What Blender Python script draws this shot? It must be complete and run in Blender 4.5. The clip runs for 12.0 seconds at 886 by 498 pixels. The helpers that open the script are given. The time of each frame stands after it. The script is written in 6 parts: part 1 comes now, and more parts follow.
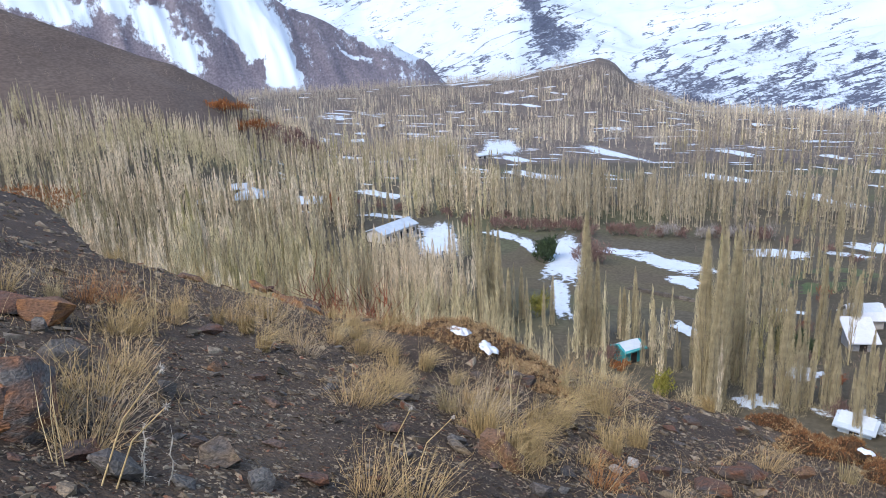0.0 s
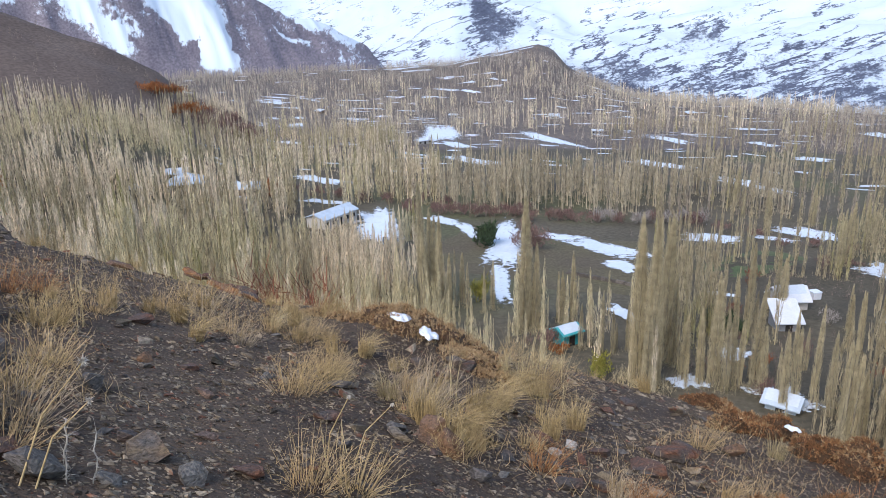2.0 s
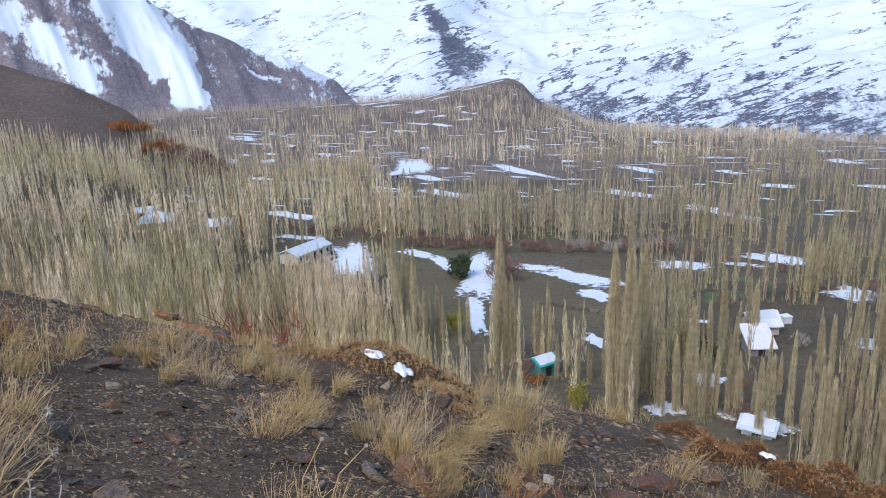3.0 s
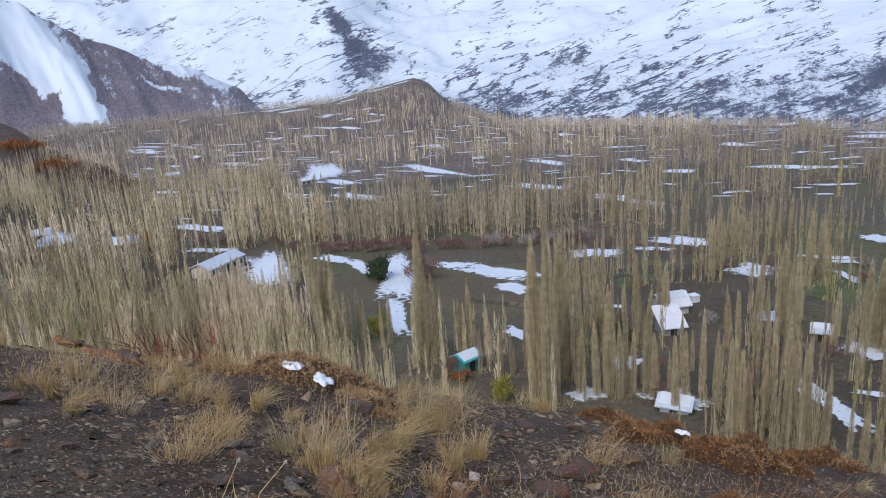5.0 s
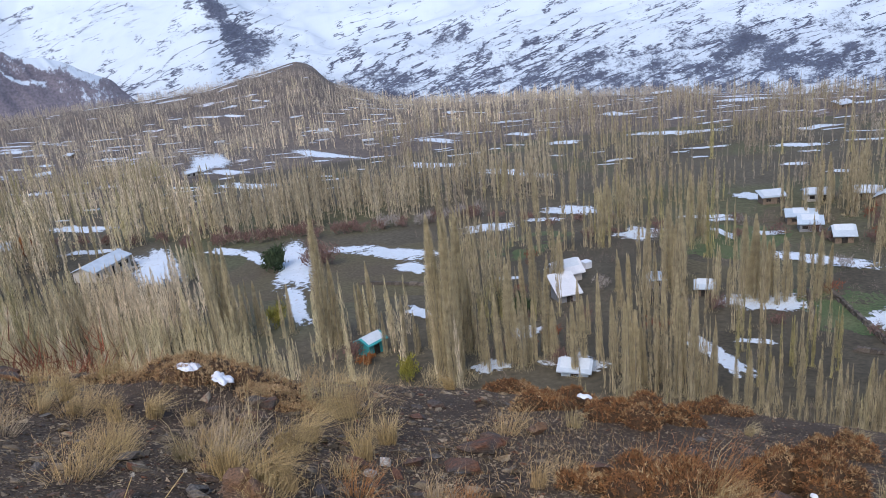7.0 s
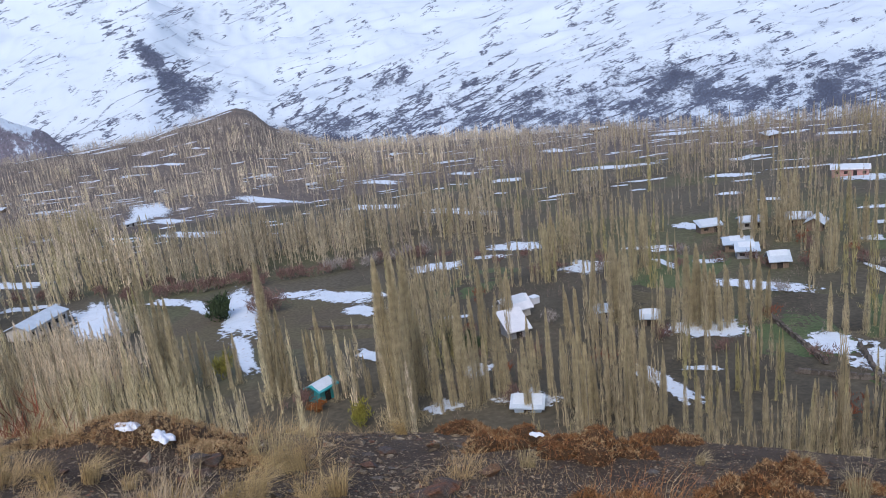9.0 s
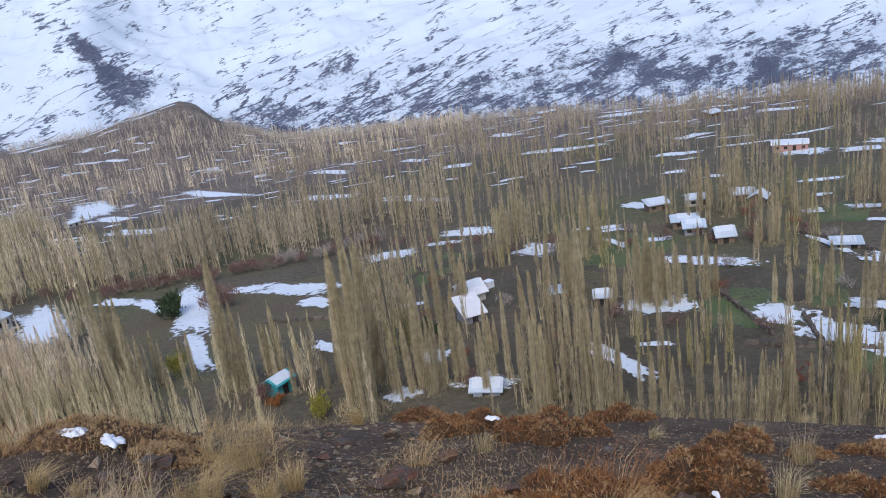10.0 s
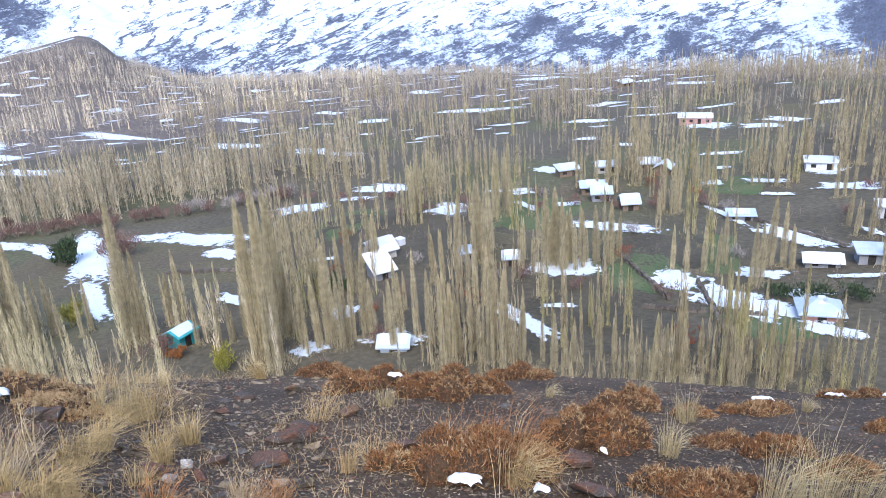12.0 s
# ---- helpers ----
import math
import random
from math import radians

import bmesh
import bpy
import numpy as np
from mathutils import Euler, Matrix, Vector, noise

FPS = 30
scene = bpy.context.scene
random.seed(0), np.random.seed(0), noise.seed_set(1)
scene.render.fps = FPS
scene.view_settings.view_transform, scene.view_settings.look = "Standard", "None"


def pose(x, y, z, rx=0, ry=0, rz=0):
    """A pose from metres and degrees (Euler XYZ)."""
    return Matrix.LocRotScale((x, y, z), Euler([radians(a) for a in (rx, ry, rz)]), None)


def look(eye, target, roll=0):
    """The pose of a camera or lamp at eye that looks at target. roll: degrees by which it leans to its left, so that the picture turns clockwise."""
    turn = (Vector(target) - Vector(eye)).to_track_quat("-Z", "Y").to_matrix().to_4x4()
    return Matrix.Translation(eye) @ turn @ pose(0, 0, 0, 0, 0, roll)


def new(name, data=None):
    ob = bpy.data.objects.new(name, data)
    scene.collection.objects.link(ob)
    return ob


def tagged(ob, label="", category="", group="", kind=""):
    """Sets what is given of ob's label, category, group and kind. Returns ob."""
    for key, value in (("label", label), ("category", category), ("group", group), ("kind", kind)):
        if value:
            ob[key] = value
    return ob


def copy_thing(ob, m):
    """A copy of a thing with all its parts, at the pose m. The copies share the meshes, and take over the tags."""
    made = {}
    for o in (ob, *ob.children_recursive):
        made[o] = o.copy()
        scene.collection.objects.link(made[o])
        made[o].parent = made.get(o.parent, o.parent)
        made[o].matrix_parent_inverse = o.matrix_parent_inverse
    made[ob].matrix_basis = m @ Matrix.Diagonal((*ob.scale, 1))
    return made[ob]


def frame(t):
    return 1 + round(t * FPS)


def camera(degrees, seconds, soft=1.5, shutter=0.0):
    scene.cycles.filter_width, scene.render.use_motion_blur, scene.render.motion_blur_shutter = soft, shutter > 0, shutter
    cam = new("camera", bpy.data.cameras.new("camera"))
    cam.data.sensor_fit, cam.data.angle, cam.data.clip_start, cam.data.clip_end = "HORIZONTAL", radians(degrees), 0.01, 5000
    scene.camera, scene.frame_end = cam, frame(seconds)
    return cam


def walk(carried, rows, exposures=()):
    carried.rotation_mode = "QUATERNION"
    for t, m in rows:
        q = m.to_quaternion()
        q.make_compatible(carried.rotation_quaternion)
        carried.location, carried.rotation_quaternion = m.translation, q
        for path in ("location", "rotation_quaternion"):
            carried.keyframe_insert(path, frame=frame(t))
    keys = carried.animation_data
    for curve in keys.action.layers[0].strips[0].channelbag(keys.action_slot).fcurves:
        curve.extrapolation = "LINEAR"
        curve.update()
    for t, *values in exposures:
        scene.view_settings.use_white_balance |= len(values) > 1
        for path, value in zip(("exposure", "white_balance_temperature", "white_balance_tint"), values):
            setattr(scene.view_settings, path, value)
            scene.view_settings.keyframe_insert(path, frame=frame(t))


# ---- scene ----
cam = camera(60.5, 12.0, soft=0.85)
PATH = [
    (0.0, look((-0.064, -0.094, 0.000), (-2.5392, 9.1233, -2.9867), -2.93)),
    (0.5, look((-0.070, -0.051, -0.015), (-2.1595, 9.2730, -2.9636), -2.41)),
    (1.0, look((-0.068, -0.060, -0.016), (-2.0422, 9.2490, -3.0884), -2.07)),
    (1.5, look((-0.065, -0.056, -0.020), (-2.0014, 9.2128, -3.2348), -2.03)),
    (2.0, look((-0.064, -0.043, -0.018), (-1.7733, 9.2769, -3.2148), -1.77)),
    (2.5, look((-0.064, -0.038, -0.010), (-1.6539, 9.3954, -2.9222), -1.86)),
    (3.0, look((-0.048, -0.041, 0.004), (-1.4278, 9.4601, -2.7929), -2.39)),
    (3.2, look((-0.043, -0.043, 0.007), (-1.2309, 9.5043, -2.7213), -2.53)),
    (4.8, look((-0.015, -0.013, 0.007), (-0.4854, 9.5518, -2.8743), -3.87)),
    (5.0, look((-0.011, -0.018, 0.013), (-0.3048, 9.5629, -2.8361), -4.28)),
    (5.5, look((-0.001, -0.018, 0.005), (0.0086, 9.5349, -2.9529), -4.74)),
    (6.0, look((0.009, 0.030, -0.008), (0.6165, 9.5374, -3.0470), -4.23)),
    (6.5, look((-0.003, 0.021, -0.002), (0.5807, 9.5025, -3.1246), -5.15)),
    (7.0, look((0.004, 0.045, 0.001), (1.0271, 9.4648, -3.1965), -5.92)),
    (7.5, look((0.010, 0.061, 0.017), (1.1845, 9.5898, -2.7791), -5.26)),
    (7.7, look((0.017, 0.054, 0.009), (1.2726, 9.5962, -2.7067), -5.57)),
    (9.3, look((0.053, 0.085, 0.001), (2.0715, 9.4762, -2.7787), -6.83)),
    (9.5, look((0.077, 0.083, 0.011), (2.2754, 9.4308, -2.7786), -6.88)),
    (10.0, look((0.081, 0.089, -0.005), (2.4116, 9.3370, -3.0117), -8.10)),
    (10.5, look((0.098, 0.083, -0.033), (2.7346, 8.9964, -3.7206), -6.34)),
    (11.0, look((0.094, 0.096, -0.012), (2.8554, 8.7199, -4.2550), -6.13)),
    (11.5, look((0.119, 0.094, -0.010), (3.0085, 8.7251, -4.1524), -5.73)),
    (12.0, look((0.117, 0.090, -0.011), (3.4221, 8.7962, -3.6546), -3.65)),
]
walk(cam, PATH, exposures=[(0.0, 1.32, 6300, 12), (3.0, 1.15, 6300, 13), (5.0, 0.86, 6400, 14), (6.5, 0.86, 6400, 14), (7.5, 1.04, 6300, 14), (9.5, 0.85, 6350, 15), (10.5, 0.94, 6250, 14), (11.0, 1.45, 6150, 13), (12.0, 1.75, 6000, 13)])

# ---- light: an overcast, high cloud sky with a broad weak sun ----
world = bpy.data.worlds.new("world")
scene.world = world
world.use_nodes = True
wn, wl = world.node_tree.nodes, world.node_tree.links
wn.clear()
sky = wn.new("ShaderNodeTexSky")
sky.sky_type = "NISHITA"
sky.sun_disc = False
SUN_EL, SUN_AZ = 46.0, -155.0
sky.sun_elevation, sky.sun_rotation = radians(SUN_EL), radians(SUN_AZ)
sky.altitude, sky.air_density, sky.dust_density, sky.ozone_density = 1800, 1.0, 4.0, 1.0
wbg = wn.new("ShaderNodeBackground")
wbg.inputs["Strength"].default_value = 0.15
wout = wn.new("ShaderNodeOutputWorld")
wl.new(sky.outputs[0], wbg.inputs[0])
wl.new(wbg.outputs[0], wout.inputs[0])
sun = new("sun", bpy.data.lights.new("sun", "SUN"))
sun.data.energy, sun.data.angle, sun.data.color = 1.3, radians(36), (1.0, 0.965, 0.92)
sx, sy, sz = math.sin(radians(SUN_AZ)) * math.cos(radians(SUN_EL)), math.cos(radians(SUN_AZ)) * math.cos(radians(SUN_EL)), math.sin(radians(SUN_EL))
sun.matrix_world = look((sx * 50, sy * 50, sz * 50 + 40), (0, 0, 40))


# ---- materials ----
def material(name, a, b, scale=4.0, rough=0.9, bump=0.3, fine=60.0, vary="", spread=0.35, c=None, c_scale=1.0, c_at=0.55, c_soft=0.08, stretch=(1, 1, 1), dist=0.02, grain_by=0.3):
    """Two colours mixed by coarse noise, darkened and lightened by fine grain, with a third in patches and relief."""
    m = bpy.data.materials.new(name)
    m.use_nodes = True
    n, l = m.node_tree.nodes, m.node_tree.links
    bsdf = n["Principled BSDF"]
    bsdf.inputs["Roughness"].default_value = rough
    bsdf.inputs["Specular IOR Level"].default_value = 0.25
    geo = n.new("ShaderNodeNewGeometry")
    mapping = n.new("ShaderNodeMapping")
    mapping.inputs["Scale"].default_value = stretch
    l.new(geo.outputs["Position"], mapping.inputs["Vector"])

    def noise_tex(s, detail=6.0):
        t = n.new("ShaderNodeTexNoise")
        t.inputs["Scale"].default_value, t.inputs["Detail"].default_value = s, detail
        l.new(mapping.outputs[0], t.inputs["Vector"])
        return t.outputs["Fac"]

    def ramp(fac, lo, hi):
        r = n.new("ShaderNodeMapRange")
        r.inputs["From Min"].default_value, r.inputs["From Max"].default_value = lo, hi
        l.new(fac, r.inputs["Value"])
        return r.outputs[0]

    def mix(fac, x, y, blend="MIX"):
        k = n.new("ShaderNodeMix")
        k.data_type, k.blend_type = "RGBA", blend
        for sock, v in ((k.inputs["Factor"], fac), (k.inputs["A"], x), (k.inputs["B"], y)):
            if isinstance(v, tuple):
                sock.default_value = (*v, 1)
            elif isinstance(v, float):
                sock.default_value = v
            else:
                l.new(v, sock)
        return k.outputs["Result"]

    col = mix(ramp(noise_tex(scale), 0.35, 0.65), a, b)
    if c is not None:
        col = mix(ramp(noise_tex(c_scale, 8.0), c_at - c_soft, c_at + c_soft), col, c)
    grain = noise_tex(fine, 4.0)
    shade = n.new("ShaderNodeMapRange")
    shade.inputs["From Min"].default_value, shade.inputs["From Max"].default_value = 0.3, 0.7
    shade.inputs["To Min"].default_value, shade.inputs["To Max"].default_value = 1 - grain_by, 1 + grain_by
    l.new(grain, shade.inputs["Value"])
    col = mix(1.0, col, shade.outputs[0], "MULTIPLY")
    if vary:
        if vary == "object":
            rnd = n.new("ShaderNodeObjectInfo").outputs["Random"]
        else:
            rnd = geo.outputs["Random Per Island"]
        v = n.new("ShaderNodeMapRange")
        v.inputs["To Min"].default_value, v.inputs["To Max"].default_value = 1 - spread, 1 + spread
        l.new(rnd, v.inputs["Value"])
        col = mix(1.0, col, v.outputs[0], "MULTIPLY")
    l.new(col, bsdf.inputs["Base Color"])
    if bump:
        bm_ = n.new("ShaderNodeBump")
        bm_.inputs["Strength"].default_value, bm_.inputs["Distance"].default_value = bump, dist
        l.new(grain, bm_.inputs["Height"])
        l.new(bm_.outputs[0], bsdf.inputs["Normal"])
    return m


M_SCREE = material("dark_shale_scree", (0.050, 0.034, 0.022), (0.077, 0.053, 0.034), scale=1.6, fine=38, bump=0.9, dist=0.03, c=(0.094, 0.065, 0.041), c_scale=0.7, c_at=0.6)
M_SOIL = material("valley_soil", (0.074, 0.063, 0.041), (0.097, 0.083, 0.055), scale=0.05, fine=1.2, bump=0.0, c=(0.089, 0.087, 0.044), c_scale=0.018, c_at=0.56, c_soft=0.05)
M_GREEN = material("winter_wheat_field", (0.069, 0.098, 0.040), (0.098, 0.109, 0.052), scale=0.2, fine=3, bump=0.0)
M_PLOUGH = material("ploughed_earth", (0.060, 0.051, 0.034), (0.079, 0.069, 0.047), scale=0.15, fine=2, bump=0.0)
M_OLIVE = material("fallow_field", (0.102, 0.088, 0.046), (0.091, 0.073, 0.046), scale=0.08, fine=2, bump=0.0)
M_SNOW = material("old_snow", (0.53, 0.59, 0.63), (0.60, 0.65, 0.685), scale=0.3, fine=3, bump=0.4, dist=0.05, rough=0.6, c=(0.42, 0.40, 0.36), c_scale=1.7, c_at=0.66, c_soft=0.06, grain_by=0.06)
def thawing(m):
    """Holes thawed through the snow, more of them towards the rim of a patch."""
    n, l = m.node_tree.nodes, m.node_tree.links
    bsdf = n["Principled BSDF"]
    geo = n.new("ShaderNodeNewGeometry")
    tex = n.new("ShaderNodeTexNoise")
    tex.inputs["Scale"].default_value, tex.inputs["Detail"].default_value, tex.inputs["Roughness"].default_value = 0.9, 9.0, 0.7
    l.new(geo.outputs["Position"], tex.inputs["Vector"])
    rim = n.new("ShaderNodeAttribute")
    rim.attribute_name = "thaw"
    k = n.new("ShaderNodeMath")
    k.operation = "MULTIPLY_ADD"
    l.new(rim.outputs["Fac"], k.inputs[0])
    k.inputs[1].default_value = 0.36
    l.new(tex.outputs["Fac"], k.inputs[2])
    cut = n.new("ShaderNodeMapRange")
    cut.inputs["From Min"].default_value, cut.inputs["From Max"].default_value = 0.64, 0.72
    l.new(k.outputs[0], cut.inputs["Value"])
    bare = n.new("ShaderNodeBsdfTransparent")
    both = n.new("ShaderNodeMixShader")
    l.new(cut.outputs[0], both.inputs[0])
    l.new(bsdf.outputs[0], both.inputs[1])
    l.new(bare.outputs[0], both.inputs[2])
    l.new(both.outputs[0], n["Material Output"].inputs["Surface"])


thawing(M_SNOW)
M_ROOFSNOW = material("roof_snow", (0.456, 0.507, 0.542), (0.516, 0.559, 0.589), scale=0.5, fine=4, bump=0.2, dist=0.05, rough=0.6, grain_by=0.05)
M_SNOWNEAR = material("crusted_snow", (0.656, 0.681, 0.722), (0.722, 0.738, 0.763), scale=12, fine=90, bump=0.5, dist=0.01, rough=0.5, grain_by=0.06)
M_TWIG = material("poplar_twigs", (0.396, 0.327, 0.191), (0.436, 0.370, 0.228), scale=0.06, fine=1.5, bump=0.0, vary="object", spread=0.16)
M_TWIGFAR = material("poplar_twigs_far", (0.607, 0.491, 0.328), (0.648, 0.549, 0.394), scale=0.05, fine=0.8, bump=0.0, vary="island", spread=0.32, c=(0.516, 0.440, 0.262), c_scale=0.04, c_at=0.54, c_soft=0.05)
M_OLIVEWOOD = material("olive_poplar_twigs", (0.320, 0.262, 0.157), (0.365, 0.304, 0.192), scale=0.05, fine=0.9, bump=0.0, vary="island", spread=0.32, c=(0.320, 0.278, 0.128), c_scale=0.05, c_at=0.58, c_soft=0.05)
M_GREYWOOD = material("grey_beige_poplar_twigs", (0.266, 0.218, 0.158), (0.304, 0.253, 0.190), scale=0.03, fine=0.8, bump=0.0, vary="island", spread=0.28, c=(0.266, 0.228, 0.127), c_scale=0.03, c_at=0.57, c_soft=0.06)
M_PLANTWOOD = material("plantation_poplar_twigs", (0.409, 0.344, 0.232), (0.360, 0.304, 0.205), scale=0.05, fine=0.8, bump=0.0, vary="island", spread=0.3)
M_FARWOOD = material("far_bare_woods", (0.353, 0.298, 0.223), (0.391, 0.335, 0.257), scale=0.02, fine=0.6, bump=0.0, vary="island", spread=0.15)
M_FARSOIL = material("far_orchard_soil", (0.133, 0.106, 0.083), (0.101, 0.081, 0.066), scale=0.02, fine=0.3, bump=0.0, c=(0.637, 0.659, 0.701), c_scale=0.035, c_at=0.66, c_soft=0.02)
M_SCRUB = material("bare_orchard_twigs", (0.194, 0.141, 0.110), (0.238, 0.190, 0.144), scale=0.03, fine=0.9, bump=0.0, vary="island", spread=0.3)
M_REDSCRUB = material("red_willow_twigs", (0.224, 0.068, 0.028), (0.160, 0.068, 0.044), scale=0.2, fine=3, bump=0.0, vary="island", spread=0.3)
M_TRUNK = material("poplar_bark", (0.17, 0.145, 0.105), (0.24, 0.21, 0.16), scale=0.8, fine=9, bump=0.2, vary="object", spread=0.2)
M_HILL = material("brown_hillside", (0.096, 0.070, 0.053), (0.122, 0.090, 0.068), scale=0.03, fine=0.5, bump=0.0, stretch=(1, 1, 3))


# ---- mesh helpers ----
def mesh_of(name, verts, tris, mats, smooth=False, mat_index=None):
    me = bpy.data.meshes.new(name)
    verts, tris = np.asarray(verts, np.float32), np.asarray(tris, np.int32)
    k = tris.shape[1]
    me.vertices.add(len(verts))
    me.vertices.foreach_set("co", verts.ravel())
    me.loops.add(tris.size)
    me.loops.foreach_set("vertex_index", tris.ravel())
    me.polygons.add(len(tris))
    me.polygons.foreach_set("loop_start", np.arange(0, tris.size, k, dtype=np.int32))
    me.polygons.foreach_set("loop_total", np.full(len(tris), k, np.int32))
    if mat_index is not None:
        me.polygons.foreach_set("material_index", np.asarray(mat_index, np.int32))
    me.polygons.foreach_set("use_smooth", np.full(len(tris), smooth, bool))
    for mt in (mats if isinstance(mats, (list, tuple)) else [mats]):
        me.materials.append(mt)
    me.update(calc_edges=True)
    me.validate()
    return me


def join(pieces):
    vs, ts, k = [], [], 0
    for v, t in pieces:
        vs.append(v)
        ts.append(t + k)
        k += len(v)
    return np.concatenate(vs), np.concatenate(ts)


def spikes(base, tip, width, mid=None, mid_width=None):
    """Thin three-sided spikes (twigs, blades) from base to tip, bent at mid when it is given."""
    base, tip = np.asarray(base, float), np.asarray(tip, float)
    n = len(base)
    width = np.broadcast_to(np.asarray(width, float), (n,))
    d = tip - base
    d /= np.linalg.norm(d, axis=1, keepdims=True) + 1e-9
    side = np.cross(d, np.where(np.abs(d[:, 2:3]) > 0.9, [[1.0, 0, 0]], [[0, 0, 1.0]]))
    side /= np.linalg.norm(side, axis=1, keepdims=True) + 1e-9
    up = np.cross(side, d)
    ring = [np.cos(a) * side + np.sin(a) * up for a in (0, 2.0944, 4.1888)]
    i = np.arange(n)[:, None]
    if mid is None:
        v = np.stack([base + r * width[:, None] / 2 for r in ring] + [tip], 1)
        t = np.array([[0, 1, 3], [1, 2, 3], [2, 0, 3]])
        return v.reshape(-1, 3), (i[:, :, None] * 4 + t[None]).reshape(-1, 3)
    mw = width * 0.75 if mid_width is None else mid_width
    v = np.stack([base + r * width[:, None] / 2 for r in ring] + [mid + r * mw[:, None] / 2 for r in ring] + [tip], 1)
    t = np.array([[0, 1, 4], [0, 4, 3], [1, 2, 5], [1, 5, 4], [2, 0, 3], [2, 3, 5], [3, 4, 6], [4, 5, 6], [5, 3, 6]])
    return v.reshape(-1, 3), (i[:, :, None] * 7 + t[None]).reshape(-1, 3)


def slivers(g, base, tip, width):
    """Very thin wedges, one face each, turned at random: twigs far too fine to have sides."""
    d = tip - base
    d /= np.linalg.norm(d, axis=1, keepdims=True) + 1e-9
    s = np.cross(d, g.normal(size=d.shape))
    s *= (np.asarray(width) / 2)[:, None] / (np.linalg.norm(s, axis=1, keepdims=True) + 1e-9)
    v = np.stack([base - s, base + s, tip], 1).reshape(-1, 3)
    return v, np.arange(len(v)).reshape(-1, 3)


def hash2(ix, iy, seed):
    h = np.sin(ix * 127.1 + iy * 311.7 + seed * 74.7) * 43758.5453
    return h - np.floor(h)


def vnoise(x, y, seed=0):
    """Smooth value noise from 0 to 1."""
    ix, iy = np.floor(x), np.floor(y)
    fx, fy = x - ix, y - iy
    fx, fy = fx * fx * (3 - 2 * fx), fy * fy * (3 - 2 * fy)
    a, b = hash2(ix, iy, seed), hash2(ix + 1, iy, seed)
    c, d = hash2(ix, iy + 1, seed), hash2(ix + 1, iy + 1, seed)
    return (a * (1 - fx) + b * fx) * (1 - fy) + (c * (1 - fx) + d * fx) * fy


def fbm(x, y, seed=0, octaves=5):
    s, w, t = 0.0, 0.5, 0.0
    for k in range(octaves):
        s = s + w * vnoise(x * 2 ** k, y * 2 ** k, seed + k)
        t, w = t + w, w * 0.5
    return s / t


def step01(a, b, x):
    t = np.clip((x - a) / (b - a), 0, 1)
    return t * t * (3 - 2 * t)


# ---- the lie of the land (the eye is near the origin, z = 0) ----
AZ_KEYS = (-180, -60, -45, -29, -22, -13.7, -9.5, -7.9, -5.4, -3.05, -2.05, -0.84, 2.5, 4.5, 10, 18, 30, 45, 60, 180)
EL_KEYS = (-4, -4, -5, -5, -5, -5, -4.85, -4.5, -4.1, -3.65, -3.95, -5.3, -6.95, -7.5, -7.9, -8.2, -8.6, -8.6, -9.2, -9.2)
FOOT_KEYS = (1000, 1000, 1000, 1000, 1000, 1000, 1000, 1000, 1000, 1000, 1000, 995, 945, 930, 900, 760, 600, 480, 380, 380)


def foot(az):
    return np.interp(az, AZ_KEYS, FOOT_KEYS)


def valley_z(x, y):
    r = np.hypot(x, y)
    az = np.degrees(np.arctan2(x, y))
    rf = foot(az)
    base = -35 - 0.091 * np.maximum(y, -50)
    far = r * np.tan(np.radians(np.interp(az, AZ_KEYS, EL_KEYS))) - 2
    t = step01(0.5, 1.0, r / rf)
    base = base + 17 * step01(195, 275, r) * step01(-22, -37, az)
    return base * (1 - t) + far * t + (fbm(x / 60, y / 60, 3) - 0.5) * 2.0 * step01(60, 200, r)


def hill_z(x, y, rough=True):
    r = np.hypot(x, y)
    az = np.degrees(np.arctan2(x, y))
    edge = 8.6 + 9.0 * step01(-40.5, -44.5, az) + 6 * step01(75, 110, np.abs(az + 10)) + 400 * step01(100, 140, np.abs(az + 10))
    over = np.maximum(r - edge, 0)
    drop = np.where(over < 1.6, 0.22 * over ** 2, 0.22 * 2.56 + 0.704 * (over - 1.6))
    z = -1.22 - 0.24 * x - 0.39 * y - drop
    for mx, my, rad, amp in ((-1.6, 6.7, 0.8, 0.32), (1.8, 6.3, 0.7, 0.16), (2.7, 6.1, 0.6, 0.12), (1.5, 3.5, 0.5, 0.10), (2.6, 3.7, 0.6, 0.12), (3.8, 5.1, 0.6, 0.08)):
        z = z + amp * np.exp(-((x - mx) ** 2 + (y - my) ** 2) / rad ** 2)
    if rough:
        z = z + (fbm(x * 0.9, y * 0.9, 11, 4) - 0.5) * 0.16 * step01(0.5, 3, r) + (fbm(x * 6, y * 6, 12, 3) - 0.5) * 0.035
    return z


def polar(name, az, radii, height, mat, smooth=True):
    a, r = np.meshgrid(np.radians(az), radii)
    x, y = r * np.sin(a), r * np.cos(a)
    z = height(x, y)
    nr, na = x.shape
    v = np.stack([x, y, z], -1).reshape(-1, 3)
    i = np.arange((nr - 1) * na).reshape(nr - 1, na)[:, :-1]
    f = np.stack([i, i + na, i + na + 1, i + 1], -1).reshape(-1, 4)
    return tagged(new(name, mesh_of(name, v, f, mat, smooth)), kind="structure")


def steps(lo, hi, k):
    return np.exp(np.linspace(math.log(lo), math.log(hi), k))


